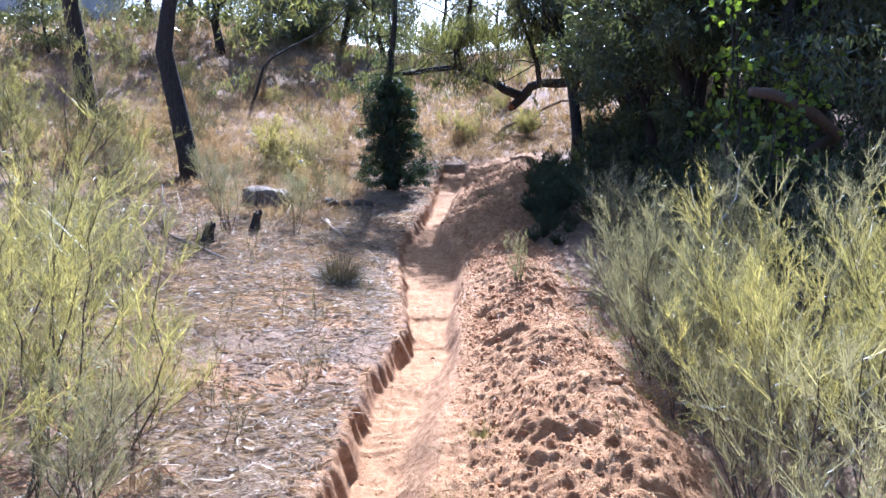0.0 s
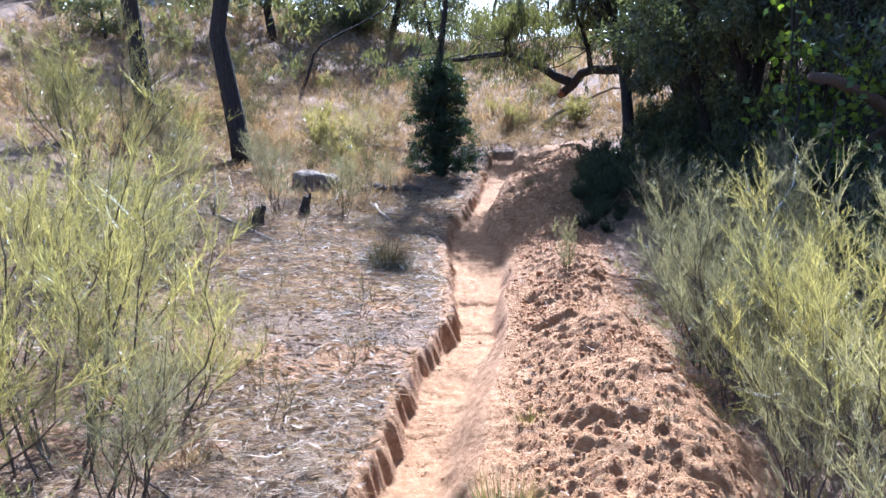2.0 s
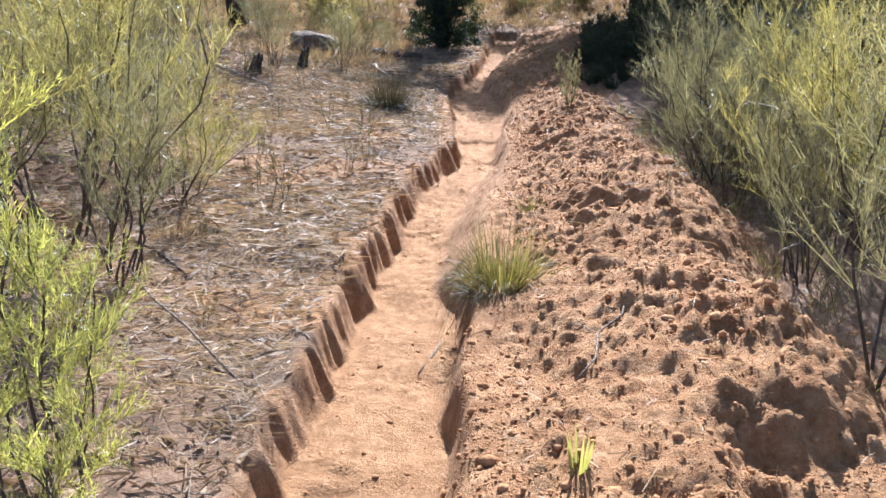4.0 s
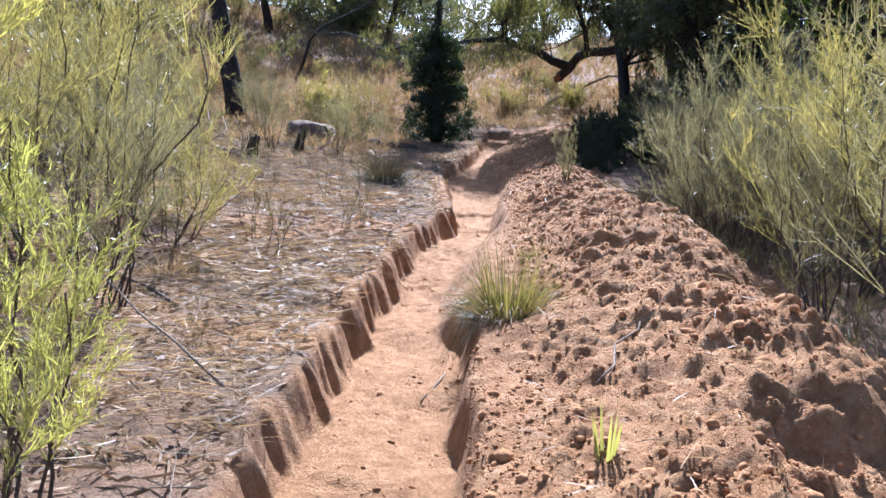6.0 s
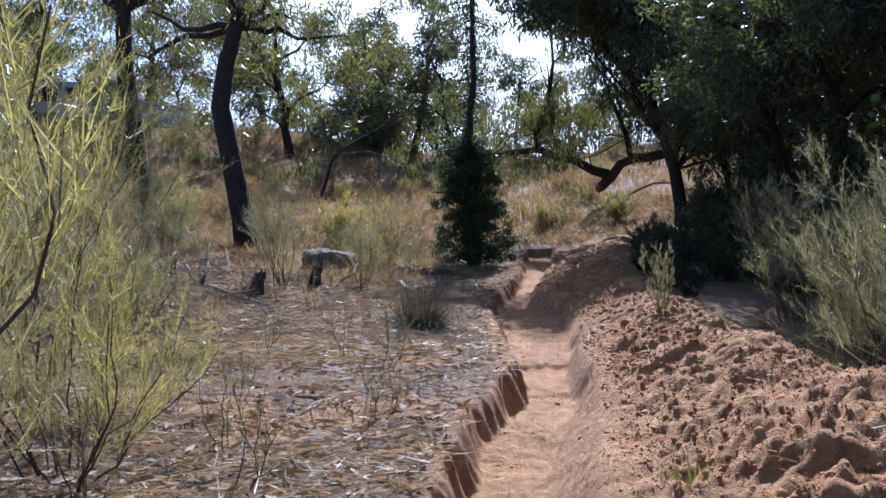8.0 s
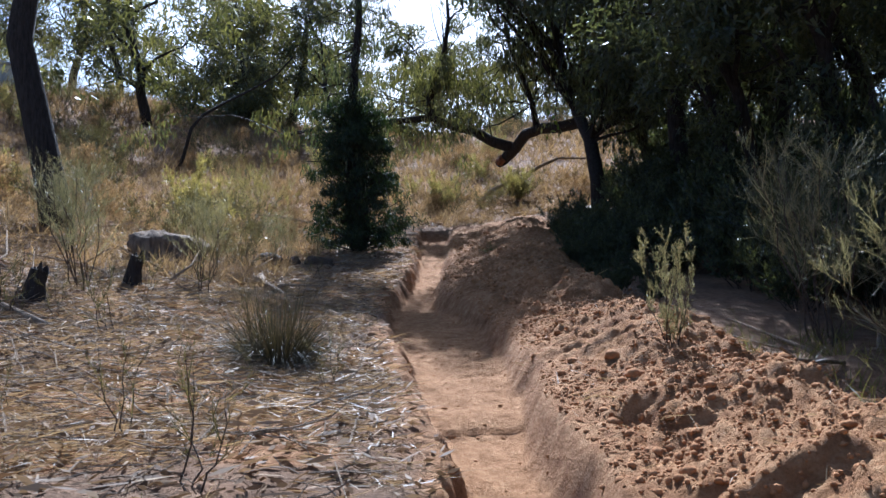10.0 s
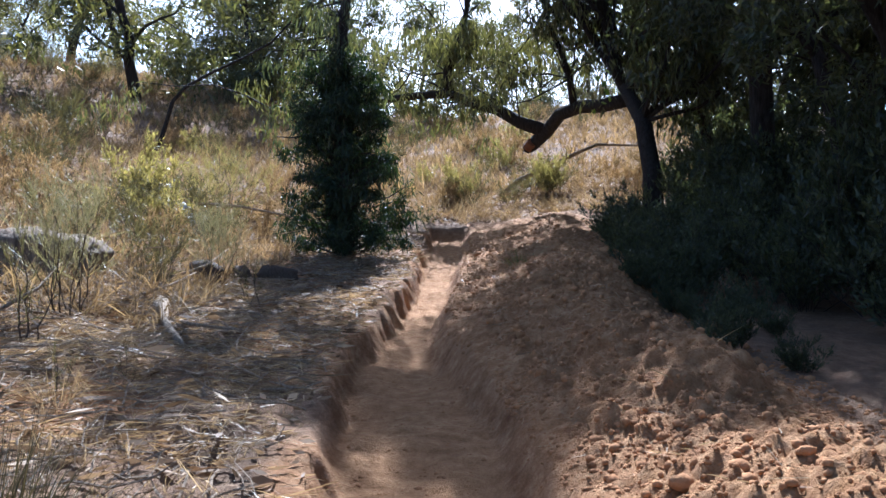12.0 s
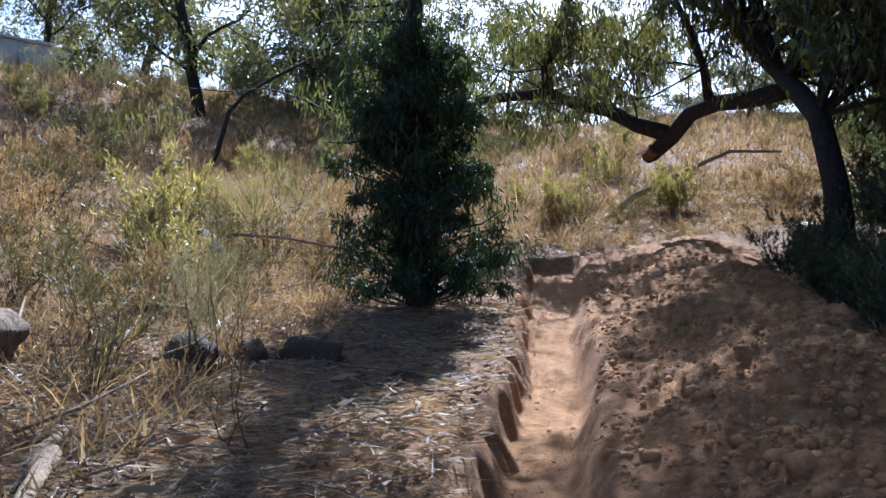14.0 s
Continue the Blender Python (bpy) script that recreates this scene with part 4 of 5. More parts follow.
def lump_thing(name, x, y, size, mat, label, category, seed, squash=0.6, sink=0.3, parent=None, stretch=(1, 1)):
    """One rough stone, stump or clod."""
    bm = bmesh.new()
    bmesh.ops.create_icosphere(bm, subdivisions=3, radius=1)
    for v in bm.verts:
        d = noise.noise(v.co * 1.3 + Vector((seed, 0, 0))) * 0.35 + noise.noise(v.co * 3.5 + Vector((0, seed, 0))) * 0.15
        v.co *= 1 + d
        v.co.z *= squash
        v.co.x *= stretch[0]
        v.co.y *= stretch[1]
        v.co *= size
    me = bpy.data.meshes.new(name)
    bm.to_mesh(me)
    bm.free()
    me.polygons.foreach_set("use_smooth", [True] * len(me.polygons))
    me.materials.append(mat)
    ob = new(name, me)
    ob.matrix_basis = pose(x, y, ground_z(x, y) + size * squash * (1 - 2 * sink) * 0.8, 0, 0, seed * 40)
    return tagged(ob, label, category)


lump_thing("stone", 3.3, 21.0, 0.20, ROCK, "pale flat stone on the bank under the leaning gum", "stone", 3, 0.5)
lump_thing("stone", 1.12, 3.32, 0.045, CLOD, "pale stone on the crest of the spoil bank", "stone", 4)
lump_thing("stone", 1.13, 5.4, 0.04, CLOD, "pale stone on the crest of the spoil bank", "stone", 5)


def log_block(x, y, w, d, h, turn):
    """A sawn and split log section: flat-sided, with a tilted, grooved, weathered top."""
    bm = bmesh.new()
    bmesh.ops.create_icosphere(bm, subdivisions=5, radius=1)
    for v in bm.verts:
        c = v.co
        k = (abs(c.x) ** 5 + abs(c.y) ** 5 + abs(c.z) ** 5) ** -0.2
        c = c * k
        up = max(c.z, 0.0)
        groove = 0.05 * noise.noise(Vector((c.x * 1.5, c.y * 11, 2.0))) + 0.03 * noise.noise(Vector((c.x * 2.0, c.y * 25, 6.0)))
        bulk = 1 + 0.13 * noise.noise(c * 1.6) + 0.05 * noise.noise(c * 5.0)
        v.co = Vector((c.x * w * bulk, c.y * d * bulk, (c.z * bulk + up * groove * 2) * h * (1 - 0.28 * c.x)))
    me = bpy.data.meshes.new("weathered_log")
    bm.to_mesh(me)
    bm.free()
    me.polygons.foreach_set("use_smooth", [True] * len(me.polygons))
    me.materials.append(LOGWOOD)
    ob = new("weathered_log", me)
    ob.matrix_basis = pose(x, y, ground_z(x, y) + h * 0.1, 0, 0, turn)
    return tagged(ob, "pale weathered log section half buried in dry grass", "log")


log_block(-2.86, 13.95, 0.36, 0.28, 0.23, -8)


for x, y, size, seed in ((-1.95, 14.70, 0.13, 8), (-1.43, 15.09, 0.11, 9), (-1.69, 14.95, 0.10, 12)):
    lump_thing("rotten_log", x, y, size, TWIG, "dark rotten log piece half buried in litter", "log", seed, 0.8, 0.3, None, (1.8, 0.7))


def stump(x, y, h, r, seed):
    global rng
    rng = np.random.default_rng(seed)
    ob = thing("burnt_stump", x, y, ground_z(x, y), "small blackened stump with a ragged top", "stump")
    s = Soup()
    s.tube(((0, 0, -0.05), (0.0, 0, 0.1 * h), (0.02, 0, 0.5 * h), (0.05, 0, 0.85 * h)), np.array((1.5, 1.1, 0.85, 0.8)) * r, 10)
    part("stump_body", s.mesh("stump_body", BARK), ob)
    for i in range(5):
        a = i * 1.26
        c = Soup()
        p = np.array((np.cos(a) * r * 0.5 + 0.05, np.sin(a) * r * 0.5, 0.75 * h))
        c.tube((p, p + (0.01, 0, 0.25 * h * rng.uniform(0.4, 1.3))), np.array((0.35, 0.08)) * r, 5)
        part("splinter", c.mesh("splinter", BARK), ob)


stump(-2.62, 11.85, 0.27, 0.07, 5)
stump(-3.05, 11.0, 0.25, 0.08, 6)

STICK_L = "dry crooked stick lying on the littered ground"
wood("stick", ((-2.09, 3.59, 0.36), (-1.92, 3.66, 0.40), (-1.72, 3.56, 0.37), (-1.55, 3.47, 0.28), (-1.38, 3.28, 0.22), (-1.2, 3.17, 0.14), (-0.85, 2.80, 0.03)), np.linspace(0.0025, 0.0058, 7), DEAD, "long thin arching dry stick beside the trench", "stick")
wood("stick", ((-2.0, 4.4, 0), (-1.7, 4.2, 0), (-1.45, 3.9, 0)), 0.007, TWIG, STICK_L, "stick", 6, True)
wood("fallen_branch", ((-3.9, 10.9, 0), (-3.53, 10.95, 0), (-3.0, 10.55, 0), (-2.6, 10.1, 0)), np.array((0.012, 0.022, 0.028, 0.03)), DEAD, "forked fallen branch on leaf litter", "branch", 7, True)
wood("fallen_branch", ((-3.6, 10.9, 0.98), (-3.75, 11.5, 1.2), (-4.0, 12.2, 1.35), (-4.2, 12.8, 1.5)), np.array((0.02, 0.016, 0.012, 0.006)), TWIG, "forked fallen branch propped on leaf litter", "branch", 7)
wood("dead_root", ((-1.78, 13.04, 0), (-1.65, 12.6, 0), (-1.52, 12.3, 0), (-1.39, 12.1, 0)), np.array((0.034, 0.022, 0.028, 0.012)), DEAD, "pale gnarled dead root on the ground", "branch", 7, True)
wood("dead_root", ((-1.72, 12.8, 0), (-1.85, 13.1, 0), (-1.9, 13.4, 0)), np.array((0.03, 0.024, 0.01)), DEAD, "pale gnarled dead root on the ground", "branch", 7, True)
wood("stick", ((-0.28, 3.45, 0), (-0.23, 3.66, 0), (-0.20, 3.85, 0)), np.array((0.004, 0.006, 0.004)), DEAD, "short stick on the sandy trench floor", "stick", 6, True)
wood("stick", ((0.32, 2.75, 0), (0.41, 2.92, 0), (0.44, 3.12, 0), (0.55, 3.26, 0), (0.60, 3.45, 0)), np.array((0.003, 0.005, 0.005, 0.004, 0.003)), DEAD, "dry stick lying on the spoil bank", "stick", 6, True)
wood("bleached_branch", ((2.5, 8.0, 0.9), (2.62, 8.2, 1.25), (2.85, 8.3, 1.6), (2.9, 8.4, 1.9)), np.array((0.016, 0.013, 0.010, 0.004)), PALE, "bleached dead branch among the broom shrubs", "branch", 6)
wood("bleached_branch", ((2.62, 8.2, 1.25), (2.45, 8.3, 1.5), (2.4, 8.3, 1.7)), np.array((0.012, 0.009, 0.004)), PALE, "bleached dead branch among the broom shrubs", "branch", 6)
wood("broken_branch", ((3.05, 8.6, 2.62), (3.3, 8.7, 2.6), (3.8, 8.9, 2.42), (4.3, 9.4, 2.2), (4.35, 10.5, 1.9)), np.array((0.045, 0.06, 0.06, 0.07, 0.08)), TWIG, "broken grey-brown branch jutting from the wood", "branch", 8)


heap = np.random.default_rng(57)
for i in range(78):
    x, y = (heap.uniform(-6.2, -1.5), heap.uniform(12.0, 19.5)) if i >= 30 else (heap.uniform(-5.2, -2.4), heap.uniform(9.2, 12.6)) if i < 20 else (heap.uniform(1.6, 2.6), heap.uniform(6.8, 9.6))
    a, ln = heap.uniform(0, 6.283), heap.uniform(0.4, 1.1)
    ends = ((x, y), (x + 0.5 * ln * np.cos(a), y + 0.5 * ln * np.sin(a)), (x + ln * np.cos(a + 0.25), y + ln * np.sin(a + 0.25)))
    lift = heap.uniform(0.0, 0.30)
    wood("stick", [(px, py, ground_z(px, py) + 0.01 + lift * j / 2) for j, (px, py) in enumerate(ends)], heap.uniform(0.005, 0.016) * np.array((1.0, 0.8, 0.4)), DEAD, "dry grey stick in a tangle of fallen branches", "stick", 6)


def tussock(x, y, h, w, n, mat, label, seed, dead=0):
    """A clump of arching grass blades."""
    global rng
    rng = np.random.default_rng(seed)
    ob = thing("grass_tussock", x, y, ground_z(x, y) - 0.01, label, "grass")
    # The third clump's dark blades stand for roots and the shade underneath.
    for key, m, count, droop in (("blade_clump", mat, n, 0.62), ("dry_skirt", STRAW, dead, 0.9), ("dead_thatch", SHADED_TUSSOCK, 2 * dead, 1.6)):
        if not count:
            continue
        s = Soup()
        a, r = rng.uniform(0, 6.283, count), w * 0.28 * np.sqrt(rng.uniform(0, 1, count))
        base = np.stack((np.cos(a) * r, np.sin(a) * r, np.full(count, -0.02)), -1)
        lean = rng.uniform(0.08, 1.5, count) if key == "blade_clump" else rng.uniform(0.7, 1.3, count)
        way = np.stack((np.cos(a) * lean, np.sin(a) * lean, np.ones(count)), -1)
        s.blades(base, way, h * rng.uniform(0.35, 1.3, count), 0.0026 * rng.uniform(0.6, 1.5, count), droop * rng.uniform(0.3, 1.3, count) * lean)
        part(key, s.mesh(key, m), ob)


tussock(0.08, 3.85, 0.36, 0.36, 1300, TUSSOCK, "green and straw grass tussock on the trench edge", 1, 480)
tussock(0.26, 5.2, 0.16, 0.22, 320, TUSSOCK, "small green grass tuft on the spoil bank", 2, 60)
tussock(-1.15, 9.45, 0.46, 0.42, 2200, SHADED_TUSSOCK, "dark backlit grass tussock on the littered slope", 3, 110)
tussock(-2.62, 13.35, 0.26, 0.5, 500, STRAW, "dry straw tuft in front of the weathered log", 14, 60)
tussock(-2.15, 14.0, 0.3, 0.4, 500, SHADED_TUSSOCK, "dark backlit grass tussock on the littered slope", 4, 120)
tussock(-0.72, 16.2, 0.22, 0.2, 160, SHADED_TUSSOCK, "dark backlit grass tussock on the littered slope", 5)
tussock(-1.75, 4.55, 0.16, 0.3, 300, STRAW, "dry straw tuft in leaf litter", 6, 60)
tussock(-2.9, 9.2, 0.3, 0.3, 320, STRAW, "dry straw tuft in leaf litter", 7, 60)
tussock(-1.6, 11.0, 0.18, 0.22, 200, STRAW, "dry straw tuft in leaf litter", 8, 40)
tussock(0.75, 15.6, 0.22, 0.24, 220, TUSSOCK, "small green grass tuft on the spoil bank", 9, 60)


def lily(x, y):
    """The bright strappy seedling at the foot of the spoil bank."""
    ob = thing("strap_leaf_seedling", x, y, ground_z(x, y), "bright yellow-green strap-leaved seedling in orange soil", "plant")
    for i in range(11):
        a = i * 2.4
        s = Soup()
        s.blades(np.array([(0.02 * np.cos(a), 0.02 * np.sin(a), -0.01)]), np.array([(0.16 * np.cos(a), 0.16 * np.sin(a), 1.0)]), 0.11 + 0.03 * (i % 4), 0.009, 0.1)
        part("strap_leaf", s.mesh("strap_leaf", BROOM_YOUNG), ob)


lily(0.28, 2.18)

# ---- the white cabin and shed on the ridge ----
def boxed(w, d, h, bev):
    bm = bmesh.new()
    bmesh.ops.create_cube(bm, size=1)
    for v in bm.verts:
        v.co = Vector((v.co.x * w, v.co.y * d, (v.co.z + 0.5) * h))
    if bev:
        bmesh.ops.bevel(bm, geom=bm.edges[:], offset=bev, segments=2, affect="EDGES")
    return bm


def slab(name, size, at, mat, parent, bev=0.01, label=""):
    bm = boxed(*size, bev)
    me = bpy.data.meshes.new(name)
    bm.to_mesh(me)
    bm.free()
    me.materials.append(mat)
    ob = part(name, me, parent, label)
    ob.matrix_basis = pose(*at)
    return ob


shed = thing("low_shed", -14.66, 33.1, hillside(-14.66, 33.1).item(), "long low white steel shed behind the trees", "shed")
shed.matrix_basis = pose(-14.66, 33.1, 6.05, 0, 0, 53)
slab("wall", (4.0, 2.4, 1.55), (0, 0, 0), WHITE, shed)
slab("roof", (4.15, 2.6, 0.08), (0, 0, 1.55), WHITE, shed, 0.02, "white roof edge")
for i in range(7):
    slab("wall_rib", (0.05, 0.03, 1.5), (-1.65 + 0.55 * i, -1.216, 0.02), WHITE, shed, 0.005)
cabin = thing("parked_cabin", -17.6, 36.5, hillside(-17.6, 36.5).item(), "white vehicle cabin with dark windows behind the trees", "vehicle")
cabin.matrix_basis = pose(-18.4, 36.5, hillside(-18.4, 36.5).item() - 0.3, 0, 0, 20)
slab("body", (3.4, 1.9, 1.6), (0, 0, 0.5), WHITE, cabin, 0.25)
for i in (-1.0, 0.1, 1.1):
    slab("window", (0.8, 0.03, 0.6), (i, -0.965, 1.2), GLASS, cabin, 0.0, "dark window")
for i in (-1.1, 1.1):
    for j in (-0.85, 0.85):
        s = Soup()
        s.tube(((i, j - 0.12, 0.33), (i, j + 0.12, 0.33)), 0.35, 16)
        part("wheel", s.mesh("wheel", SHADEWALL, True), cabin, "dark tyre")

tree(RIDGE_C, -12.2, 27.0, 40, 0.55, "small olive-green gum tree in front of the white shed", "ridge trees")
for x, y, k in ((-11.6, 31.2, 0.9), (-12.6, 30.2, 0.8), (-13.9, 29.6, 0.9), (-10.8, 32.4, 1.0)):
    shrub(GREY, x, y, 40 * x, k, GREY_L, "broom shrubs")

# ---- dry scrub on the hill ----
DRY_A = broom_meshes(0.9, 0.6, 9, 8, SCRUB, 91, 0.18, (0.045, 0.011), 0.05, 6, 5)
DRY_B = broom_meshes(0.7, 0.55, 9, 7, HAY, 92, 0.16, (0.045, 0.010), 0.05, 6, 6)
DRY_C = broom_meshes(1.0, 0.5, 8, 8, BROOM, 93, 0.16, (0.045, 0.014), 0.15, 6, 6)
spots = np.random.default_rng(17)
LABELS = ("dry grey-brown scrub bush in hill grass", "rusty dry scrub bush in hill grass", "yellow-green scrub bush in hill grass")
for x, y, w, k in ((-3.4, 15.6, 0, 0.8), (-2.6, 15.9, 1, 0.7), (-4.0, 16.6, 1, 0.9), (-3.0, 17.3, 0, 0.9), (-5.2, 16.9, 0, 1.0), (-2.3, 17.0, 0, 0.6), (-5.9, 13.6, 1, 0.9), (-5.3, 14.0, 0, 0.8),
                   (-4.9, 18.4, 1, 1.0), (-3.8, 18.9, 0, 0.8), (-2.2, 18.9, 1, 0.8), (-6.6, 18.2, 2, 1.0), (-5.9, 20.2, 0, 1.1), (-1.7, 20.4, 0, 0.8), (-4.4, 21.2, 2, 0.9), (-6.8, 22.6, 1, 1.1),
                   (1.6, 23.6, 0, 0.7), (0.4, 24.2, 1, 0.7), (2.6, 25.0, 0, 0.9), (-0.6, 23.0, 0, 0.6), (3.9, 23.4, 1, 0.9), (1.2, 26.2, 0, 0.9)):
    shrub((DRY_A, DRY_B, DRY_C)[w], x, y, spots.uniform(0, 360), k, LABELS[w], "hill scrub", "scrub_bush")
done = 0
while done < 150:
    x, y = spots.uniform(-14, 9), 14.5 + 26 * spots.uniform(0, 1) ** 1.4
    if (x > -2.0 - 0.02 * y and x < 2.6 and y < 23.5) or (x > 2.0 and y < 22) or (abs(x + 4.6) < 0.5 and abs(y - 14.5) < 1):
        continue
    w = spots.choice(3, p=(0.42, 0.34, 0.24))
    shrub((DRY_A, DRY_B, DRY_C)[w], x, y, spots.uniform(0, 360), spots.uniform(0.6, 1.25), LABELS[w], "hill scrub", "scrub_bush")
    done += 1

# ---- grass, litter and crumbs ----
rng = np.random.default_rng(101)


def scatter(n, x0, x1, y0, y1, keep=None):
    x, y = rng.uniform(x0, x1, n), rng.uniform(y0, y1, n)
    if keep is not None:
        ok = keep(x, y)
        x, y = x[ok], y[ok]
    return x, y


def off_dig(x, y, margin=0.02):
    """Left of the trench, or clear of the spoil bank."""
    return (x < along(RIM_LEFT, y) - margin) | (x > along(CREST, y) + 0.65) | (y > 21.8)


def stuff(name, soup, mat, label):
    return tagged(new(name, soup.mesh(name, mat)), label, "ground cover", kind="stuff")


def tufts(soup, x, y, per, h, w, lean=0.5):
    z = terrain(x, y)[0]
    n = len(x) * per
    base = np.repeat(np.stack((x, y, z - 0.01), -1), per, 0) + rng.normal(size=(n, 3)) * (0.035, 0.035, 0)
    way = np.concatenate((rng.normal(size=(n, 2)) * lean, np.ones((n, 1))), 1)
    size = np.repeat(rng.uniform(0.6, 1.3, len(x)), per)
    soup.blades(base, way, h * size * rng.uniform(0.5, 1.2, n), w * rng.uniform(0.7, 1.4, n), rng.uniform(0, 0.5, n))


def thick(x, y):
    return lattice(x, y, 1.7, 41) + 0.6 * lattice(x, y, 0.5, 42)


grass = Soup()
x, y = scatter(15500, -14, 6, 12.5, 26, lambda x, y: off_dig(x, y, 0.9) & (thick(x, y) > -0.8) & ((x < -1.6) | (y > 21)))
tufts(grass, x, y, 9, 0.26, 0.006, 0.75)
x, y = scatter(6500, -16, 10, 25, 42, lambda x, y: thick(x, y) > -0.8)
tufts(grass, x, y, 7, 0.45, 0.016)
stuff("hill_grass", grass, HAY, "dry brown standing grass over the hillside")
grass = Soup()
x, y = scatter(2600, -8, 1.5, 13, 42, lambda x, y: off_dig(x, y, 1.1) & (thick(x + 20, y) > 0.1))
tufts(grass, x, y, 10, 0.36, 0.009)
x, y = scatter(2600, -5, -0.8, 2, 14, lambda x, y: off_dig(x, y, 0.12) & (thick(x, y) > 0.1))
tufts(grass, x, y, 9, 0.13, 0.0030, 0.8)
x, y = scatter(9000, -4.6, -0.65, 1.8, 14, lambda x, y: off_dig(x, y, 0.08) & (thick(x + 2, y) > -0.35))
tufts(grass, x, y, 7, 0.075, 0.0022, 1.3)
stuff("straw_grass", grass, STRAW, "pale straw-coloured dry grass in tufts")
grass = Soup()
x, y = scatter(700, -4.5, -0.9, 2, 8, lambda x, y: off_dig(x, y, 0.2) & (thick(x + 9, y) > 0.25))
tufts(grass, x, y, 10, 0.07, 0.0035, 0.9)
x, y = scatter(500, 1.4, 3.6, 2, 10, None)
tufts(grass, x, y, 10, 0.22, 0.004, 0.6)
stuff("green_grass", grass, TUSSOCK, "sparse short green grass among litter")

straw = Soup()
x, y = scatter(60000, -5.5, -0.1, 1.6, 21, lambda x, y: off_dig(x, y) & (thick(x - 4, y) > -0.6))
x2, y2 = scatter(34000, -3.6, -0.6, 1.8, 8.5, lambda x, y: off_dig(x, y, 0.06) & (thick(x - 4, y) > -0.25))
x3, y3 = scatter(30000, -3.8, -0.5, 7.0, 14.5, lambda x, y: off_dig(x, y, 0.06) & (thick(x - 4, y) > -0.5))
x, y = np.concatenate((x, x2, x3)), np.concatenate((y, y2, y3))
n = len(x)
a = rng.uniform(0, 6.283, n)
way = np.stack((np.cos(a), np.sin(a) * 0.8, rng.uniform(-0.05, 0.28, n)), -1)
straw.blades(np.stack((x, y, terrain(x, y)[0] + 0.006), -1), way, rng.gamma(2.2, 0.035, n) + 0.02, rng.uniform(0.0014, 0.0038, n) * (1 + 0.06 * np.clip(y - 5, 0, 12)), rng.uniform(-0.05, 0.22, n))
x, y = scatter(1500, 0.15, 1.3, 1.8, 20)
n = len(x)
a = rng.uniform(0, 6.283, n)
straw.blades(np.stack((x, y, terrain(x, y)[0] + 0.008), -1), np.stack((np.cos(a), np.sin(a), rng.uniform(0, 0.5, n)), -1), rng.uniform(0.03, 0.16, n), 0.003, rng.uniform(0, 0.4, n))
stuff("straw_litter", straw, STRAW, "fallen dry straw strewn over the bare soil")
leaf = Soup()
x, y = scatter(32000, -5.5, -0.1, 1.6, 20, lambda x, y: off_dig(x, y) & (thick(x + 4, y) > -0.6))
n = len(x)
a = rng.uniform(0, 6.283, n)
leaf.leaves(np.stack((x, y, terrain(x, y)[0] + 0.012), -1), np.stack((np.cos(a), np.sin(a), rng.uniform(-0.08, 0.25, n)), -1), rng.uniform(0.03, 0.09, n), rng.uniform(0.008, 0.021, n))
x, y = scatter(3000, -4.5, -0.6, 1.8, 15, lambda x, y: off_dig(x, y) & (thick(x + 7, y) > -0.3))
n = len(x)
a = rng.uniform(0, 6.283, n)
leaf.leaves(np.stack((x, y, terrain(x, y)[0] + 0.015), -1), np.stack((np.cos(a), np.sin(a), rng.uniform(-0.05, 0.2, n)), -1), rng.uniform(0.07, 0.17, n), rng.uniform(0.014, 0.032, n))
x, y = scatter(1500, -4.8, -0.6, 1.8, 17, lambda x, y: off_dig(x, y, 0.05) & (thick(x + 3, y) > -0.35))
n = len(x)
a = rng.uniform(0, 6.283, n)
leaf.blades(np.stack((x, y, terrain(x, y)[0] + 0.02), -1), np.stack((np.cos(a), np.sin(a), rng.uniform(-0.05, 0.35, n)), -1), rng.uniform(0.06, 0.22, n), rng.uniform(0.005, 0.012, n), rng.uniform(0.0, 0.3, n))
x, y = scatter(5200, -3.5, 4.5, 20.5, 27, lambda x, y: (y > 21.8) | (x < -1))
n = len(x)
a = rng.uniform(0, 6.283, n)
leaf.leaves(np.stack((x, y, terrain(x, y)[0] + 0.012), -1), np.stack((np.cos(a), np.sin(a), rng.uniform(0.0, 0.5, n)), -1), rng.uniform(0.06, 0.2, n), rng.uniform(0.015, 0.045, n))
stuff("leaf_litter", leaf, LITTER, "curled pale and brown fallen gum leaves")
twig = Soup()
x, y = scatter(3600, -6, -0.6, 1.8, 18, off_dig)
for px, py in zip(x, y):
    a, ln = rng.uniform(0, 6.283), 0.06 + rng.gamma(1.6, 0.09)
    e = np.array((px + np.cos(a) * ln, py + np.sin(a) * ln, 0.0))
    if not off_dig(e[0], e[1]):
        continue
    p = wobble((px, py, 0), e, 4, 0.12)
    p[:, 2] = terrain(p[:, 0], p[:, 1])[0] + 0.012 + np.array((0, 0.02, 0.02, 0.05)) * rng.uniform(0, 1)
    twig.tube(p, rng.uniform(0.0013, 0.0042) * (1 + 0.07 * max(py - 5, 0)) * np.array((1, 0.9, 0.75, 0.5)), 4)
x, y = scatter(620, -4.2, -0.7, 8.0, 14.2, off_dig)
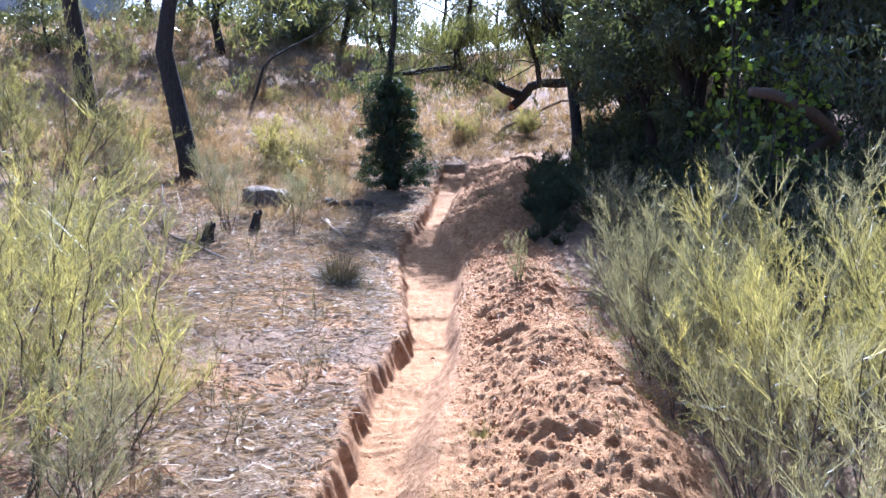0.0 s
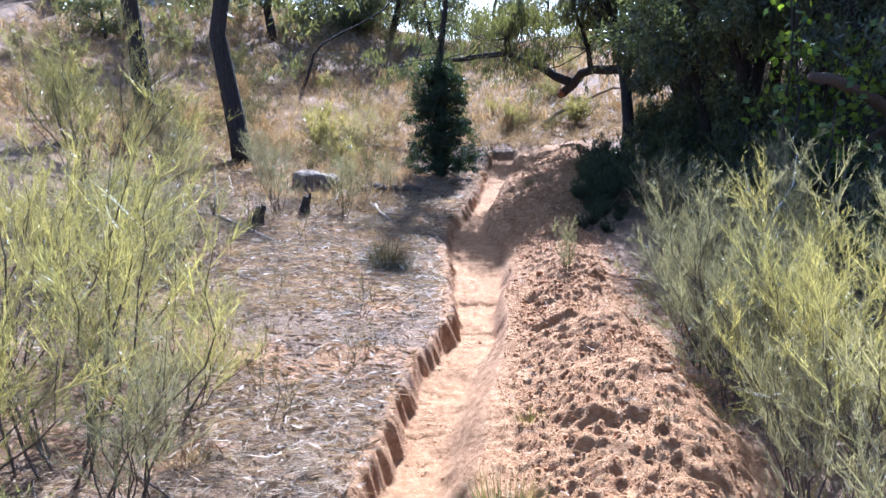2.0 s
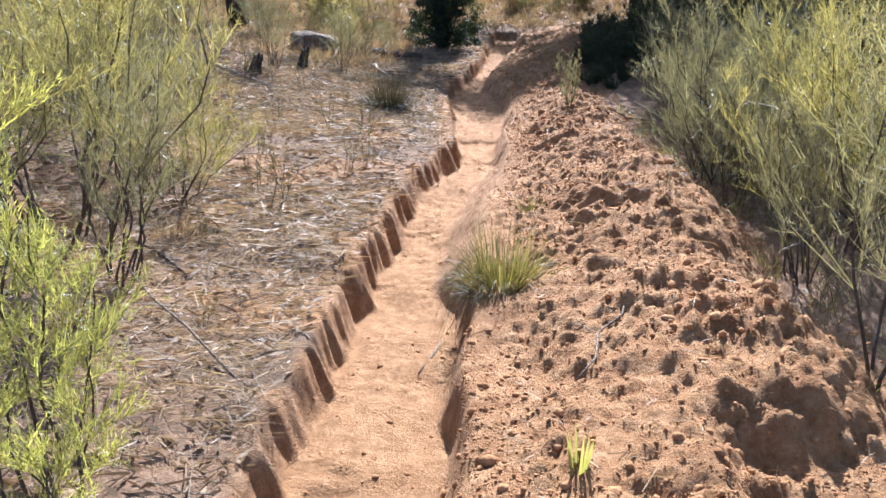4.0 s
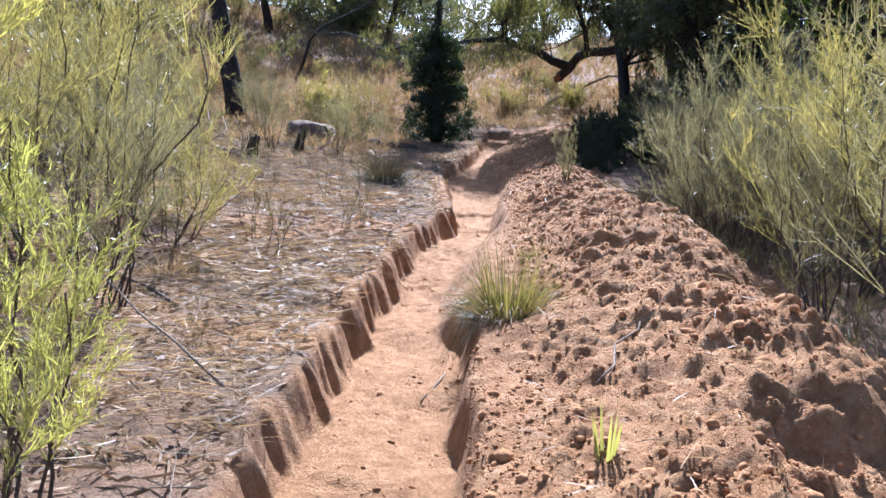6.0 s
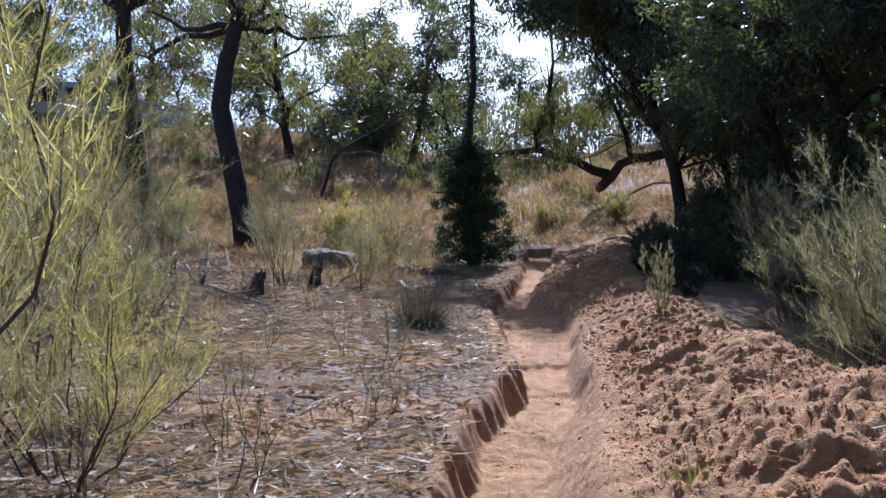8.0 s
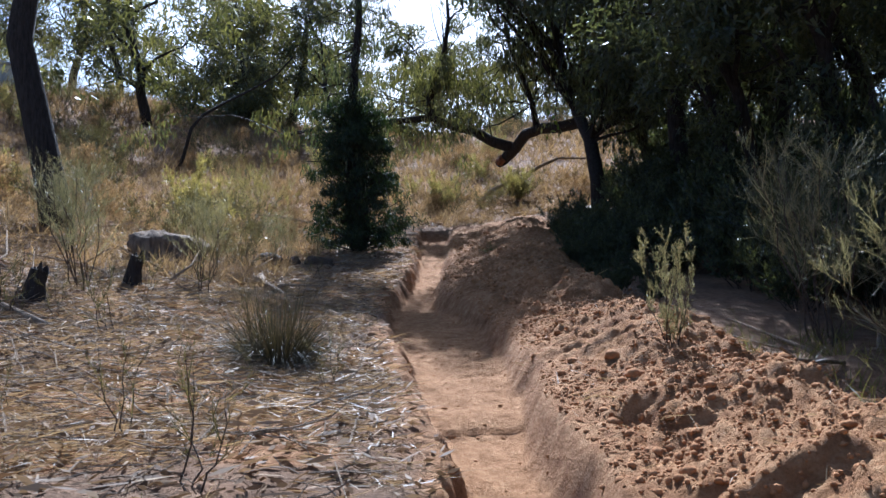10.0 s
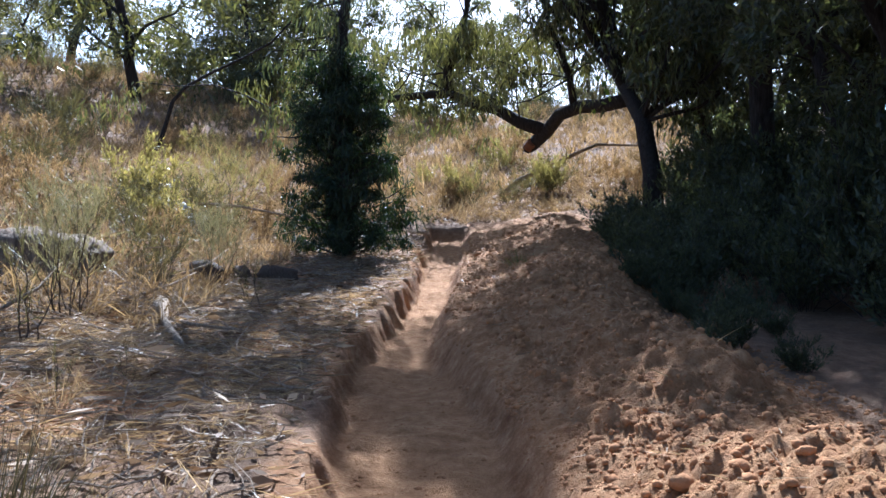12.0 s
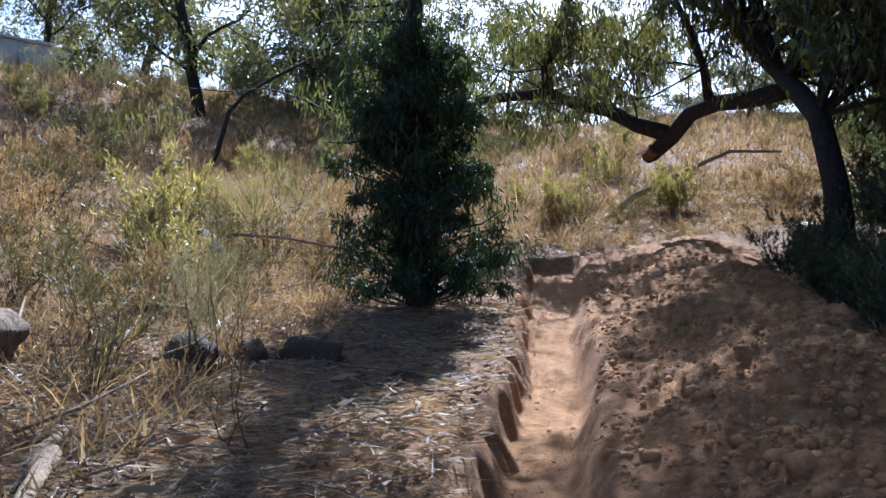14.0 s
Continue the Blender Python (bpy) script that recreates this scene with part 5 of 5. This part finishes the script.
for px, py in zip(x, y):
    a, ln = rng.uniform(0, 6.283), rng.uniform(0.18, 0.55)
    e = np.array((px + np.cos(a) * ln, py + np.sin(a) * ln * 0.8, 0.0))
    if not off_dig(e[0], e[1]):
        continue
    p = wobble((px, py, 0), e, 5, 0.16)
    p[:, 2] = terrain(p[:, 0], p[:, 1])[0] + 0.014 + np.array((0, 0.02, 0.03, 0.05, 0.08)) * rng.uniform(0, 1.3)
    twig.tube(p, rng.uniform(0.0025, 0.006) * np.array((1, 0.9, 0.8, 0.65, 0.4)), 4)
stuff("twig_litter", twig, DEAD, "grey broken twigs strewn on the ground")

crumbs = Soup()


def on_bank(x, y):
    return (x > along(RIM_RIGHT, y) - 0.02) & (x < along(CREST, y) + 0.75)


for count, y0, y1, shape, size, least in ((26000, 1.8, 5.5, 1.0, 0.0026, 0.0026), (30000, 5.5, 11.5, 1.1, 0.0032, 0.0036), (6000, 8, 14, 1.2, 0.005, 0.005), (9000, 11.5, 20, 1.2, 0.0065, 0.006), (900, 1.8, 12.0, 1.5, 0.006, 0.007)):
    x, y = scatter(count, -0.1, 2.0, y0, y1, on_bank)
    clumpy = rng.uniform(size=len(x)) < 0.45 + 0.55 * lattice(x, y, 0.45, 44)
    x, y = x[clumpy], y[clumpy]
    v, f = clay_lumps(len(x), x, y, rng.gamma(shape, size, len(x)) + least, 0.85)
    crumbs.add(v, None, f)
x, y = scatter(1900, -0.75, 0.3, 1.8, 16, lambda x, y: (x > along(RIM_LEFT, y) + 0.05) & (x < along(RIM_RIGHT, y)))
v, f = clay_lumps(len(x), x, y, rng.gamma(1.4, 0.003, len(x)) + 0.0025)
crumbs.add(v, None, f)
tagged(new("soil_crumbs", crumbs.mesh("soil_crumbs", CLOD, True)), "crumbled orange clay on the bank and trench floor", "ground cover", kind="stuff")

# the larger clods of the bank, one by one
shapes = []
for i in range(8):
    v, f = clay_lumps(1, np.array([0.0]), np.array([0.0]), np.array([1.0]), 0.75)
    v = v - v.mean(axis=0)
    shapes.append(mesh_from("clod", v, [f], CLOD, True))
x, y = scatter(420, 0.1, 1.55, 2.0, 15, lambda x, y: x > along(RIM_RIGHT, y) + 0.05)
z = terrain(x, y)[0]
for i, (px, py, pz) in enumerate(zip(x[:290], y[:290], z[:290])):
    ob = part("clod", shapes[i % 8], ground)
    k = min(0.008 + rng.gamma(1.2, 0.004), 0.024)
    ob.matrix_basis = pose(px, py, pz - k * 0.15, rng.uniform(-20, 20), rng.uniform(-20, 20), rng.uniform(0, 360)) @ Matrix.Diagonal((k * rng.uniform(0.9, 1.4), k, k * rng.uniform(0.8, 1.1), 1.0))
